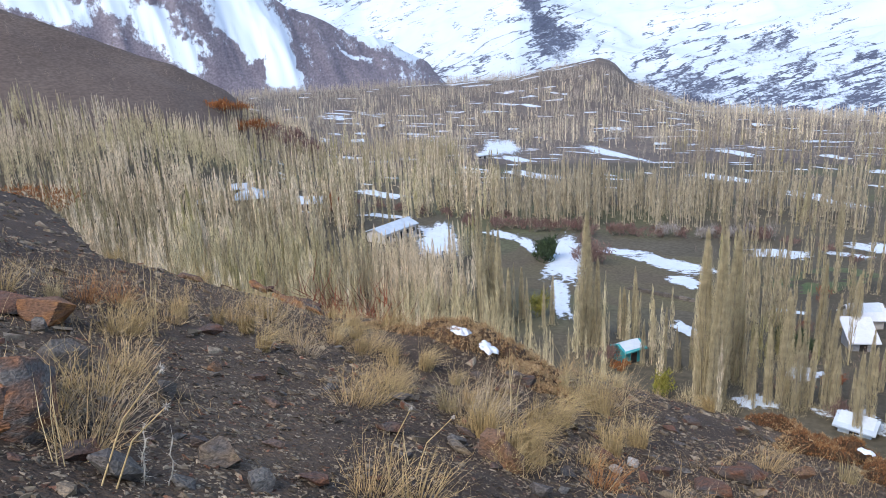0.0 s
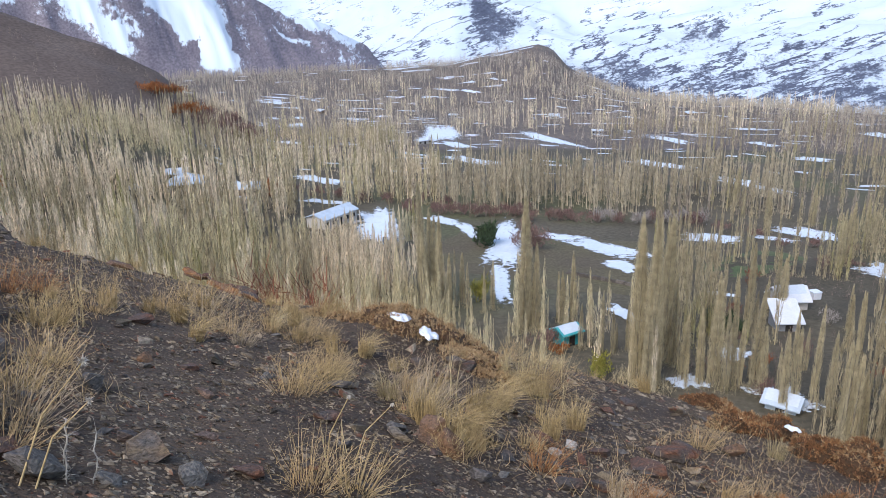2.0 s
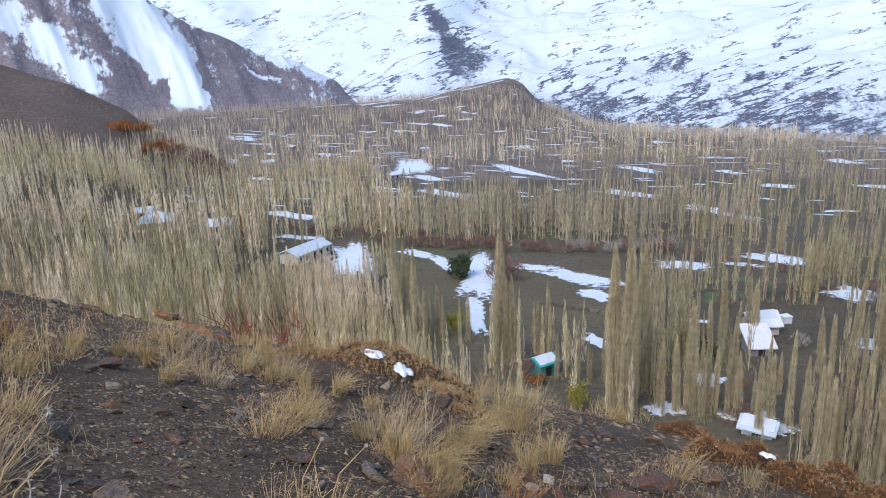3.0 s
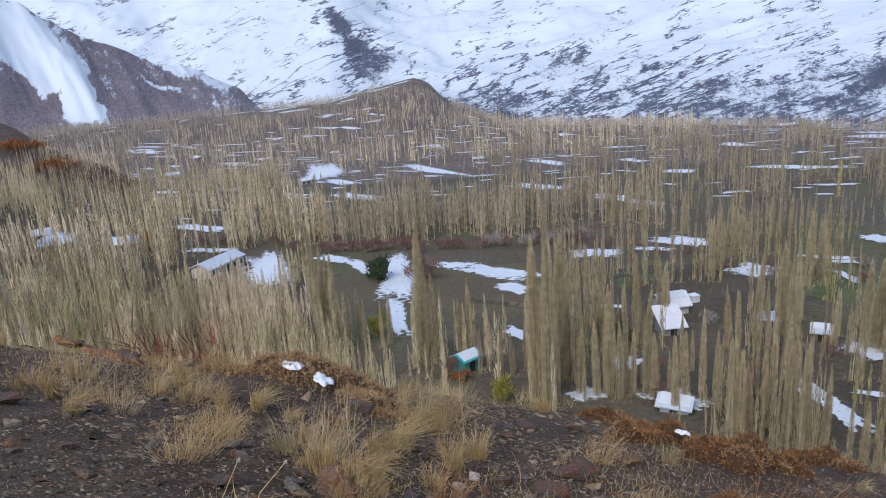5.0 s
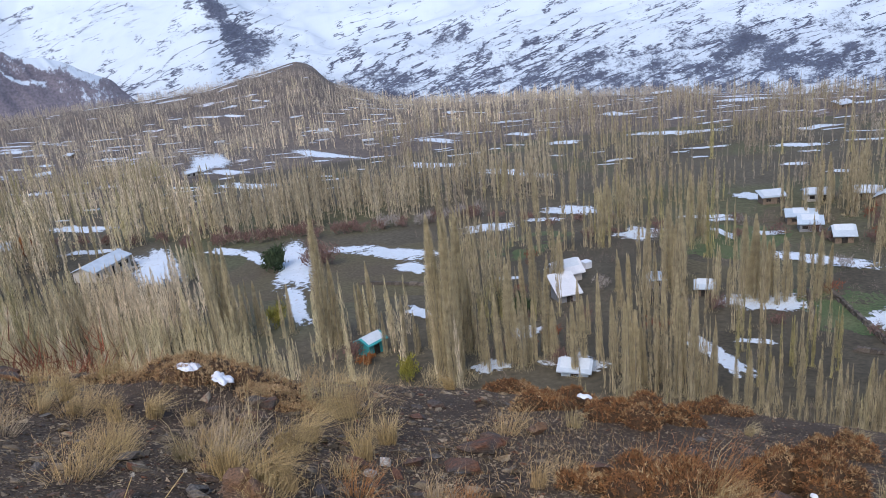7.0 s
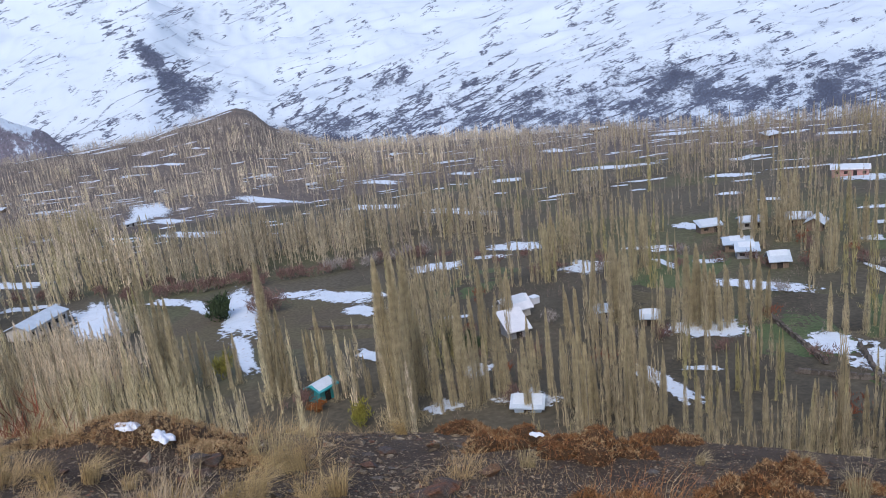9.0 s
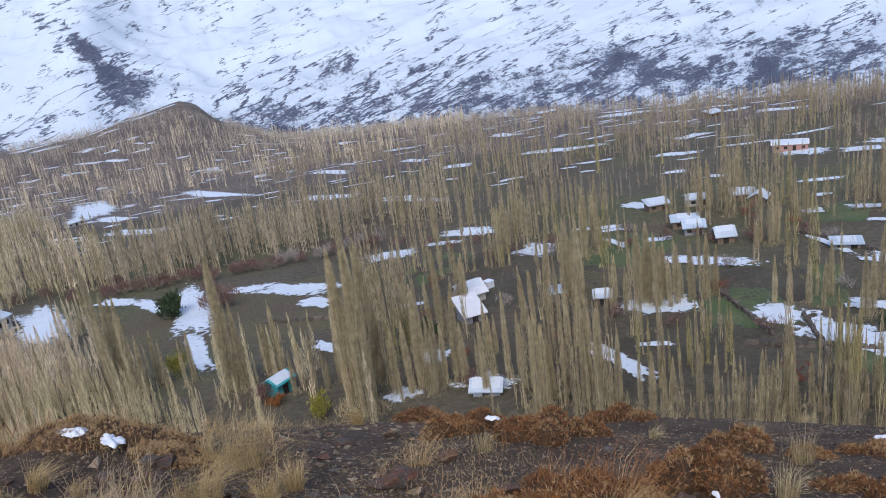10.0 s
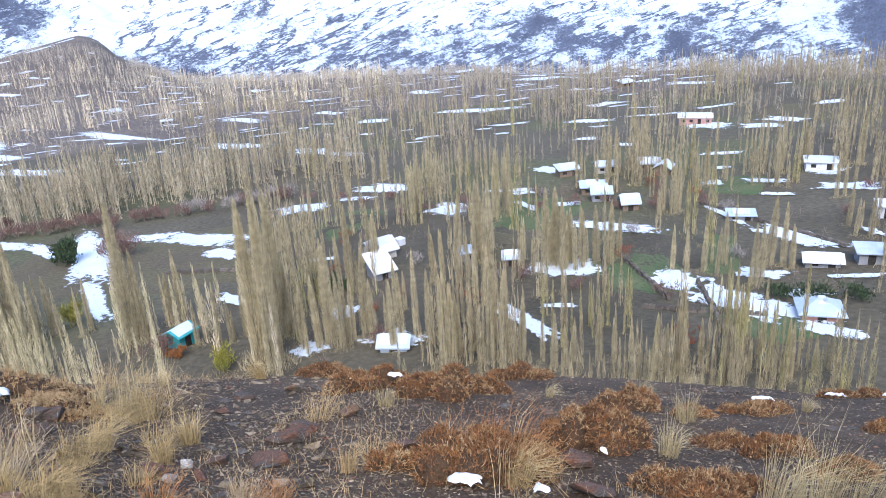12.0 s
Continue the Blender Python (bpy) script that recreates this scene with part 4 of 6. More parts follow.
M_MUD = material("mud_brick_wall", (0.161, 0.118, 0.081), (0.205, 0.155, 0.112), scale=1.2, fine=8, bump=0.3)
M_PINK = material("pink_plaster", (0.375, 0.195, 0.165), (0.420, 0.255, 0.210), scale=1.2, fine=8, bump=0.2, grain_by=0.12)
M_GREYWALL = material("grey_plaster", (0.205, 0.211, 0.223), (0.260, 0.260, 0.260), scale=1.2, fine=8, bump=0.2, grain_by=0.12)
M_TARP = material("white_tarpaulin", (0.548, 0.562, 0.577), (0.607, 0.614, 0.622), scale=1.0, fine=5, bump=0.3, rough=0.5, grain_by=0.06)
M_DARKGAP = material("dark_opening", (0.025, 0.022, 0.02), (0.04, 0.035, 0.03), scale=2, fine=9, bump=0.0)


def part(name, bm, mat, parent, label=""):
    me = bpy.data.meshes.new(name)
    bm.to_mesh(me)
    bm.free()
    me.materials.append(mat)
    ob = new(name, me)
    ob.parent = parent
    return tagged(ob, label)


def slab(bm, lo, hi):
    vs = [bm.verts.new((x, y, z)) for z in (lo[2], hi[2]) for y in (lo[1], hi[1]) for x in (lo[0], hi[0])]
    for f in ((0, 2, 3, 1), (4, 5, 7, 6), (0, 1, 5, 4), (2, 6, 7, 3), (0, 4, 6, 2), (1, 3, 7, 5)):
        bm.faces.new([vs[i] for i in f])
    return bm


def roof_bm(l, w, h, rise, hip, thick=0.16, over=0.45, flat=0.0):
    """A gabled, hipped or lean-to roof with thickness."""
    bm = bmesh.new()
    hl, hw = l / 2 + over, w / 2 + over
    in_ = hw if hip else 0.0
    if flat:
        top = [(-hl, -hw, h), (hl, -hw, h), (hl, hw, h + rise), (-hl, hw, h + rise)]
        faces = [(0, 1, 2, 3)]
    else:
        top = [(-hl, -hw, h), (hl, -hw, h), (hl, hw, h), (-hl, hw, h), (-hl + in_, 0, h + rise), (hl - in_, 0, h + rise)]
        faces = [(0, 1, 5, 4), (2, 3, 4, 5)] + ([(1, 2, 5), (3, 0, 4)] if hip else [])
    up = [bm.verts.new((x, y, z + thick)) for x, y, z in top]
    dn = [bm.verts.new(p) for p in top]
    for f in faces:
        bm.faces.new([up[i] for i in f])
        bm.faces.new([dn[i] for i in reversed(f)])
    rim = (0, 1, 2, 3) if (flat or hip) else (0, 1, 5, 2, 3, 4)
    for i, j in zip(rim, rim[1:] + rim[:1]):
        bm.faces.new((up[i], dn[i], dn[j], up[j]))
    return bm


def wall_bm(l, w, h, rise, gable, flat):
    bm = bmesh.new()
    hl, hw = l / 2, w / 2
    lo = [bm.verts.new(p) for p in ((-hl, -hw, -1.2), (hl, -hw, -1.2), (hl, hw, -1.2), (-hl, hw, -1.2))]
    zb = h + (rise * 0.92 if flat else 0)
    hi = [bm.verts.new(p) for p in ((-hl, -hw, h), (hl, -hw, h), (hl, hw, zb), (-hl, hw, zb))]
    for i in range(4):
        j = (i + 1) % 4
        bm.faces.new((lo[i], lo[j], hi[j], hi[i]))
    if gable:
        for a, b, x in ((3, 0, -hl), (1, 2, hl)):
            t = bm.verts.new((x, 0, h + rise * 0.97))
            bm.faces.new((hi[a], hi[b], t))
    return bm


def house(x, y, l, w, h, rise, turn, roof_mat, wall_mat, label, hip=False, flat=False, openings=2, snow_roof=0.0, name="house", porch=False):
    """A small house: walls, roof, windows and a door on its front, and snow left on the roof."""
    thing = new(name)
    wall = part("wall", wall_bm(l, w, h, rise, not hip and not flat, flat), wall_mat, thing)
    roof = part("roof", roof_bm(l, w, h, rise, hip, flat=1.0 if flat else 0.0), roof_mat, thing, "")
    for k in range(openings):
        cx = -l / 2 + l * (k + 0.5) / openings
        door = k == openings // 2
        bm = slab(bmesh.new(), (cx - 0.45, -w / 2 - 0.04, 0.05 if door else 0.42 * h), (cx + 0.45, -w / 2 + 0.1, min(2.0, 0.86 * h) if door else 0.78 * h))
        part("door" if door else "window", bm, M_DARKGAP, thing)
    if snow_roof:
        SEED[0] += 1
        bm = roof_bm(l * snow_roof, w * (0.5 + 0.5 * snow_roof), h + rise * (1 - snow_roof) * 0.3 + 0.19, rise * (0.72 + 0.28 * snow_roof), hip, 0.09, 0.2, 1.0 if flat else 0.0)
        part("roof_snow", bm, M_ROOFSNOW, roof, "snow lying on the roof")
    if porch:
        for k in range(4):
            px = -l / 2 + 0.4 + k * (l - 0.8) / 3
            part("porch_post", slab(bmesh.new(), (px - 0.09, -w / 2 - 1.3, -0.8), (px + 0.09, -w / 2 - 1.12, h)), M_WHITEWALL, thing)
        part("porch_floor", slab(bmesh.new(), (-l / 2, -w / 2 - 1.4, -0.9), (l / 2, -w / 2, -0.05)), M_WHITEWALL, thing)
    thing.matrix_basis = pose(x, y, float(valley_z(x, y)), 0, 0, turn)
    return tagged(thing, label, "shed" if name == "shed" else "house", "village houses")


house(-55, 160, 11, 5.4, 2.5, 1.1, 66, M_METAL, M_WHITEWALL, "long white farmhouse with a grey metal roof", openings=5, porch=True)
house(-107, 191, 9, 8, 3.0, 2.4, 25, M_BLUE, M_MUD, "farmhouse with a hipped snowy blue roof", hip=True, openings=3, snow_roof=0.75, porch=True)
house(-114, 198, 6, 5, 2.6, 0.6, 25, M_METAL, M_MUD, "low mud shed with snow on its roof", flat=True, snow_roof=0.8, name="shed")
house(-91, 194, 9, 6, 2.4, 1.4, 10, M_METAL, M_MUD, "low mud house with an old tin roof", openings=3)
house(30.6, 109, 4.2, 3.6, 1.5, 1.7, 12, M_TARP, M_WHITEWALL, "white roofed barn among poplars", openings=1, snow_roof=0.9, name="shed")
house(28.0, 100, 3.0, 3.4, 1.3, 1.9, 6, M_TARP, M_GREYWALL, "shed under a white corrugated lean-to roof", flat=True, openings=1, name="shed")
house(21.6, 74, 3.0, 2.4, 0.7, 0.9, -28, M_METAL, M_BLUE, "small pale blue shed with a snowy roof", openings=1, snow_roof=0.95, name="shed")
house(-0.8, 90, 2.6, 2.2, 1.7, 0.7, 40, M_TEAL, M_TEAL, "small teal hut with a white snowy roof", openings=1, snow_roof=0.95, name="shed")
house(79, 123, 4.6, 3.6, 1.6, 0.9, -25, M_BLUE, M_MUD, "house with a pale blue metal roof", openings=2, snow_roof=0.5)
house(77, 117, 3.4, 2.8, 1.5, 1.1, -25, M_BLUE, M_GREYWALL, "house with a pale blue gabled roof", openings=2, snow_roof=0.7)
house(77, 108, 2.8, 2.6, 1.3, 1.4, -20, M_METAL, M_MUD, "dark barn with snow on its steep roof", openings=1, snow_roof=0.9)
house(100, 134, 4.6, 3.4, 1.6, 0.9, -30, M_METAL, M_MUD, "village house with a snowy roof", openings=2, snow_roof=0.8)
house(92, 138, 4.6, 3, 1.6, 0.8, -20, M_METAL, M_WHITEWALL, "village house with a snowy roof", openings=2, snow_roof=0.8)
house(99, 127, 3.6, 3, 1.6, 1.2, 40, M_METAL, M_MUD, "village house with a snowy roof", openings=2, snow_roof=0.9)
house(84, 141, 4.4, 3, 1.6, 0.6, -10, M_METAL, M_MUD, "low house with a flat snowy roof", flat=True, openings=2, snow_roof=0.8)
house(65.2, 55.5, 4.0, 3.6, 0.9, 1.3, -38, M_BLUE, M_PINK, "small house with a grey-blue hipped roof", hip=True, openings=1, snow_roof=0.45)
house(78.5, 67.5, 4.2, 2.4, 0.8, 0.8, -38, M_TARP, M_GREYWALL, "long shed with a white snowy roof", openings=2, snow_roof=0.95, name="shed")
house(84, 65, 3.0, 2.6, 1.6, 0.4, -38, M_METAL, M_GREYWALL, "grey lean-to shed beside the barn", flat=True, openings=1, name="shed")
house(123, 109, 5.6, 3.2, 1.9, 0.3, -42, M_TARP, M_TARP, "white cabin beside a field", flat=True, openings=2, snow_roof=0.9, name="shed")
house(103, 78, 2.8, 2.4, 1.9, 0.3, -45, M_TARP, M_TARP, "small white cabin beside poplars", flat=True, openings=1, name="shed")
house(149, 178, 9, 4.5, 2.2, 0.9, -38, M_TARP, M_PINK, "long pink walled house with a snowy roof", openings=4, snow_roof=0.95)
house(41.5, 99, 1.9, 1.7, 1.5, 0.4, -15, M_BLUE, M_GREYWALL, "small hut with a pale blue roof", flat=True, openings=1, name="shed")
house(46, 93, 2.0, 1.8, 1.2, 0.9, -25, M_METAL, M_MUD, "small dark hut with snow on its roof", openings=1, snow_roof=0.8, name="shed")
gv = np.random.default_rng(31)
for k in range(14):
    r, a = 340 + 260 * gv.random(), radians(-24 + 70 * gv.random())
    hx, hy = r * math.sin(a), r * math.cos(a)
    house(hx, hy, 4.5 + 3 * gv.random(), 3.2 + 1.4 * gv.random(), 1.7, 0.4 + 0.9 * gv.random(), -30 + 70 * gv.random(), M_METAL, (M_MUD, M_WHITEWALL, M_GREYWALL)[k % 3],
          "far village house with a snowy roof", flat=k % 3 == 0, openings=3, snow_roof=0.95)


def field_wall(x0, y0, x1, y1):
    """A low dry stone wall between plots: one rough course of stones on another."""
    n = max(int(math.hypot(x1 - x0, y1 - y0) / 0.7), 4)
    g = np.random.default_rng(int(abs(x0) * 10 + abs(y1)))
    bm = bmesh.new()
    a = math.atan2(y1 - y0, x1 - x0)
    for k in range(n):
        for row in range(2):
            t = (k + 0.5 * row) / n
            x, y = x0 + (x1 - x0) * t + g.normal(0, 0.08), y0 + (y1 - y0) * t + g.normal(0, 0.08)
            z = float(valley_z(x, y)) + 0.28 * row
            l, w, h = 0.34 + 0.1 * g.random(), 0.26, 0.26 + 0.14 * g.random()
            top = []
            for zz, f in ((z - 0.15, 1.0), (z + h, 0.78)):
                top.append([bm.verts.new((x + (u * l * math.cos(a) - v * w * math.sin(a)) * f, y + (u * l * math.sin(a) + v * w * math.cos(a)) * f, zz + g.normal(0, 0.03))) for u, v in ((-1, -1), (1, -1), (1, 1), (-1, 1))])
            bm.faces.new(top[1])
            for i in range(4):
                bm.faces.new((top[0][i], top[0][(i + 1) % 4], top[1][(i + 1) % 4], top[1][i]))
    me = bpy.data.meshes.new("field_wall")
    bm.to_mesh(me)
    bm.free()
    me.materials.append(M_FIELDSTONE)
    return tagged(new("field_wall", me), "low dark dry stone wall between fields", "wall", kind="structure")


M_FIELDSTONE = material("field_stones", (0.085, 0.072, 0.058), (0.13, 0.11, 0.09), scale=1.5, fine=9, bump=0.3, vary="island", spread=0.35)
field_wall(61.8, 71.3, 53.0, 55.8)
field_wall(58.0, 87.7, 52.2, 77.0)
field_wall(60.2, 85.9, 55.2, 68.5)
field_wall(88.0, 102.3, 86.7, 70.6)
field_wall(51.1, 68.0, 60.7, 58.2)
field_wall(-1.0, 123.7, 9.1, 117.4)
house(86.3, 90.7, 3.8, 2.0, 0.9, 0.4, -35, M_BLUE, M_GREYWALL, "long low shed with a pale blue roof", flat=True, openings=2, snow_roof=0.6, name="shed")


# white crates and a plank beside the barn
for cx, cy, cs in ((33.5, 113, 1.5), (35.6, 113.5, 1.3)):
    ob = new("crate")
    part("box", slab(bmesh.new(), (-cs / 2, -cs / 2, -0.2), (cs / 2, cs / 2, cs * 0.9)), M_TARP, ob)
    part("lid", slab(bmesh.new(), (-cs / 2 - 0.06, -cs / 2 - 0.06, cs * 0.9), (cs / 2 + 0.06, cs / 2 + 0.06, cs)), M_SNOW, ob)
    ob.matrix_basis = pose(cx, cy, float(valley_z(cx, cy)), 0, 0, 20)
    tagged(ob, "white crate with snow on its lid", "crate", "crates by the barn")


# ---- shrubs of the valley ----
M_EVERGREEN = material("dark_evergreen_leaves", (0.030, 0.048, 0.022), (0.050, 0.070, 0.030), scale=0.6, fine=4, bump=0.0, vary="island", spread=0.5)
M_YELLOWGREEN = material("yellow_green_shrub", (0.17, 0.17, 0.03), (0.24, 0.21, 0.04), scale=0.6, fine=4, bump=0.0, vary="island", spread=0.4)
M_ORANGE = material("orange_willow_twigs", (0.240, 0.096, 0.024), (0.180, 0.060, 0.024), scale=0.6, fine=4, bump=0.0, vary="island", spread=0.4)
M_PLUM = material("plum_brown_twigs", (0.144, 0.081, 0.067), (0.180, 0.118, 0.096), scale=0.3, fine=4, bump=0.0, vary="island", spread=0.35)
M_GREYTWIG = material("grey_silver_twigs", (0.238, 0.211, 0.191), (0.277, 0.245, 0.211), scale=0.3, fine=4, bump=0.0, vary="island", spread=0.3)


def shrub(x, y, w, h, mat, label, seed, n=420, width=0.07, base=None):
    """A bush: a few stems and a crown of many short twigs in uneven clumps."""
    g = np.random.default_rng(seed)
    thing = new("shrub")
    centres = np.stack([g.normal(0, 0.26, 14) * w, g.normal(0, 0.26, 14) * w, h * (0.25 + 0.5 * g.random(14))], 1)
    c = centres[g.integers(14, size=n)] + g.normal(0, 0.12, (n, 3)) * np.array([w, w, h])
    c[:, 2] = np.clip(c[:, 2], 0.02, h)
    d = np.stack([g.normal(0, 0.5, n), g.normal(0, 0.5, n), 0.35 + g.random(n)], 1)
    ln = (0.10 + 0.14 * g.random(n))[:, None] * h
    v, f = spikes(c, c + d * ln, width * (0.5 + g.random(n)))
    crown = new("crown", mesh_of("crown", v, f, mat))
    st = spikes(np.zeros((7, 3)) - [[0, 0, 0.3]], centres[:7], 0.10 * h / 3)
    stem = new("stem", mesh_of("stem", st[0], st[1], M_TRUNK))
    crown.parent = stem.parent = thing
    thing.matrix_basis = pose(x, y, float(valley_z(x, y)) if base is None else base)
    return tagged(thing, label, "bush", "valley shrubs")


shrub(-17.6, 144, 4.6, 4.6, M_EVERGREEN, "dark green juniper bush beside the snow", 1, 900, 0.30)
shrub(20, 94, 2.4, 3.4, M_EVERGREEN, "dark evergreen bush behind the poplars", 2, 500, 0.2)
shrub(19, 99, 2.2, 3.0, M_EVERGREEN, "dark evergreen bush behind the poplars", 3, 500, 0.2)
shrub(66, 62, 3.0, 1.8, M_EVERGREEN, "dark low evergreen bush beside the house", 4, 500, 0.15)
shrub(69, 60, 3.6, 1.9, M_EVERGREEN, "dark low evergreen bush beside the house", 5, 500, 0.15)
shrub(72, 57, 3.2, 1.7, M_EVERGREEN, "dark low evergreen bush beside the house", 6, 500, 0.15)
shrub(3.2, 80, 2.4, 3.0, M_YELLOWGREEN, "yellow green bush below the slope", 7, 500, 0.12)
shrub(-14, 106, 2.0, 4.2, M_YELLOWGREEN, "yellow green bush at the edge of the field", 8, 400, 0.12)
shrub(-8.8, 141, 5.0, 5.4, M_PLUM, "plum brown willow bush behind a tall poplar", 9, 900, 0.14)
shrub(-40, 176, 4, 3.4, M_PLUM, "plum brown bush beside the snow field", 10, 600, 0.14)
shrub(-84, 195, 5, 4.5, M_ORANGE, "orange willow bush in the farmyard", 11, 600, 0.2)
gs = np.random.default_rng(17)
for k in range(26):
    hx = -34 + 62 * k / 25 + gs.normal(0, 0.6)
    shrub(hx, 171 - 0.12 * hx + gs.normal(0, 1.2), 3.4, 2.6 + 1.2 * gs.random(), M_GREYTWIG if hx > 4 and k % 3 else M_PLUM, "bare hedge bush along the field edge", 40 + k, 260, 0.14)
for k in range(12):
    shrub(-120 + 8 * k + gs.normal(0, 1.5), 215 - 3 * k + gs.normal(0, 2), 4, 3.2, M_PLUM, "bare brown bush along a field edge", 80 + k, 220, 0.18)
for k in range(14):
    shrub(20 + 5 * k + gs.normal(0, 2), 172 - 5.5 * k + gs.normal(0, 3), 3, 2.2, M_PLUM, "bare brown bush between fields", 100 + k, 220, 0.14)
shrub(-1.6, 86, 2.0, 1.5, M_ORANGE, "orange brown bush below the slope", 12, 500, 0.10)
shrub(-3.5, 88, 2.6, 2.4, M_PLUM, "brown bush below the slope", 13, 500, 0.10)
for k in range(9):
    ang, rr = radians(-30.8 + 0.8 * k), 372 + 12 * math.sin(k * 2.3)
    shrub(rr * math.sin(ang), rr * math.cos(ang), 12, 6, M_ORANGE if k < 4 else M_PLUM, "rusty willow thicket on the toe of the hill", 160 + k, 500, 0.4, float(land_z(np.float64(rr * math.sin(ang)), np.float64(rr * math.cos(ang)))))
for k in range(40):
    ang, rr = radians(10 + 48 * gs.random()), 75 + 80 * gs.random()
    shrub(rr * math.sin(ang), rr * math.cos(ang), 2.2, 1.6 + gs.random(), (M_PLUM, M_GREYTWIG, M_PLUM, M_REDSCRUB)[k % 4], "bare bush between village plots", 200 + k, 200, 0.10)
# red and orange willows on the slope just below the brow
for k, (a, r, w, h, m) in enumerate(((-46.5, 21, 2.6, 0.6, M_ORANGE), (-44.5, 19, 2.0, 0.5, M_ORANGE), (-42.0, 15.5, 1.3, 0.45, M_REDSCRUB), (-40.2, 14.5, 1.2, 0.45, M_REDSCRUB),
                                     (-29.8, 20, 2.0, 4.6, M_ORANGE), (-31.5, 24, 2.4, 6.2, M_ORANGE), (-24.0, 14, 2.2, 2.9, M_REDSCRUB), (-22.0, 13.6, 2.0, 2.7, M_REDSCRUB), (-27, 16, 2.2, 2.8, M_ORANGE))):
    sx_, sy_ = r * math.sin(radians(a)), r * math.cos(radians(a))
    shrub(sx_, sy_, w, h, m, "red orange willow scrub on the slope", 140 + k, 1100, 0.018, float(hill_z(np.float64(sx_), np.float64(sy_))))


# ---- the hillside underfoot: stones, rocks, dry plants ----
def straw(name, a, b, spread=0.35):
    return material(name, a, b, scale=3, fine=40, bump=0.0, rough=0.8, vary="island", spread=spread)


GRASS = {"gold": straw("golden_dry_grass", (0.328, 0.229, 0.099), (0.401, 0.296, 0.144)), "pale": straw("bleached_grass", (0.321, 0.253, 0.131), (0.380, 0.303, 0.166)),
         "tan": straw("tan_dry_stems", (0.343, 0.235, 0.109), (0.408, 0.296, 0.154)), "grey": straw("grey_dry_stems", (0.307, 0.232, 0.144), (0.380, 0.296, 0.192)),
         "rust": straw("rusty_dry_stems", (0.249, 0.112, 0.042), (0.321, 0.162, 0.064))}
M_CUSHION = straw("rusty_cushion_leaves", (0.238, 0.114, 0.043), (0.137, 0.065, 0.029), 0.6)
M_CUSHION2 = straw("straw_cushion_tips", (0.410, 0.290, 0.155), (0.345, 0.220, 0.105), 0.4)
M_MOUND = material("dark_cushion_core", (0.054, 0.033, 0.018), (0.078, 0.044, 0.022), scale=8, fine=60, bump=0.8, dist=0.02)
ROCKS = {}
for key, a, b, c in (("red", (0.148, 0.068, 0.038), (0.100, 0.059, 0.041), (0.081, 0.067, 0.056)), ("orange", (0.296, 0.133, 0.041), (0.192, 0.089, 0.041), (0.163, 0.089, 0.052)),
                     ("grey", (0.107, 0.095, 0.078), (0.144, 0.127, 0.105), (0.074, 0.063, 0.056)), ("ochre", (0.222, 0.159, 0.085), (0.163, 0.092, 0.056), (0.111, 0.096, 0.081)),
                     ("brown", (0.148, 0.096, 0.067), (0.111, 0.078, 0.059), (0.163, 0.089, 0.044)), ("tan", (0.222, 0.170, 0.104), (0.178, 0.130, 0.081), (0.126, 0.104, 0.081)),
                     ("dark", (0.065, 0.058, 0.050), (0.092, 0.078, 0.065), (0.118, 0.081, 0.059)), ("pale", (0.370, 0.348, 0.311), (0.311, 0.289, 0.252), (0.244, 0.222, 0.192)),
                     ("rust", (0.229, 0.100, 0.037), (0.155, 0.081, 0.048), (0.104, 0.074, 0.059)), ("rust_grey", (0.126, 0.110, 0.092), (0.089, 0.077, 0.067), (0.200, 0.089, 0.041))):
    ROCKS[key] = material(key + "_shale", a, b, scale=9, fine=55, bump=0.9, dist=0.02, rough=0.85, c=c, c_scale=4.5, c_at=0.52, c_soft=0.1, stretch=(1, 1, 2.5), grain_by=0.45)
M_FLAKES = material("grey_shale_flakes", (0.092, 0.070, 0.049), (0.235, 0.186, 0.124), scale=9, fine=90, bump=0.3, dist=0.005, vary="island", spread=0.6, c=(0.139, 0.066, 0.039), c_scale=14, c_at=0.61, c_soft=0.04)


def gz(x, y):
    return float(hill_z(np.float64(x), np.float64(y)))


def slope_turn(x, y):
    """The turn that lays a thing's base on the slope."""
    d = 0.08
    n = Vector(((gz(x - d, y) - gz(x + d, y)) / (2 * d), (gz(x, y - d) - gz(x, y + d)) / (2 * d), 1)).normalized()
    return n.to_track_quat("Z", "Y").to_matrix().to_4x4()


def hull_mesh(name, size, seed, mat, points=18, layered=0.0):
    """An angular piece of rock: the hull of random points in a rounded box."""
    g = np.random.default_rng(seed)
    bm = bmesh.new()
    for _ in range(points):
        d = g.normal(size=3)
        d /= np.abs(d).max() ** 0.7 * np.linalg.norm(d) ** 0.3
        bm.verts.new((d[0] * size[0] / 2, d[1] * size[1] / 2, (d[2] * 0.5 + 0.28) * size[2]))
    res = bmesh.ops.convex_hull(bm, input=bm.verts)
    dead = {e for e in list(res["geom_interior"]) + list(res["geom_unused"]) if isinstance(e, bmesh.types.BMVert)}
    bmesh.ops.delete(bm, geom=list(dead), context="VERTS")
    if layered:
        bmesh.ops.bevel(bm, geom=list(bm.edges), offset=min(size) * 0.035, segments=1, affect="EDGES")
    me = bpy.data.meshes.new(name)
    bm.to_mesh(me)
    bm.free()
    me.materials.append(mat)
    return me


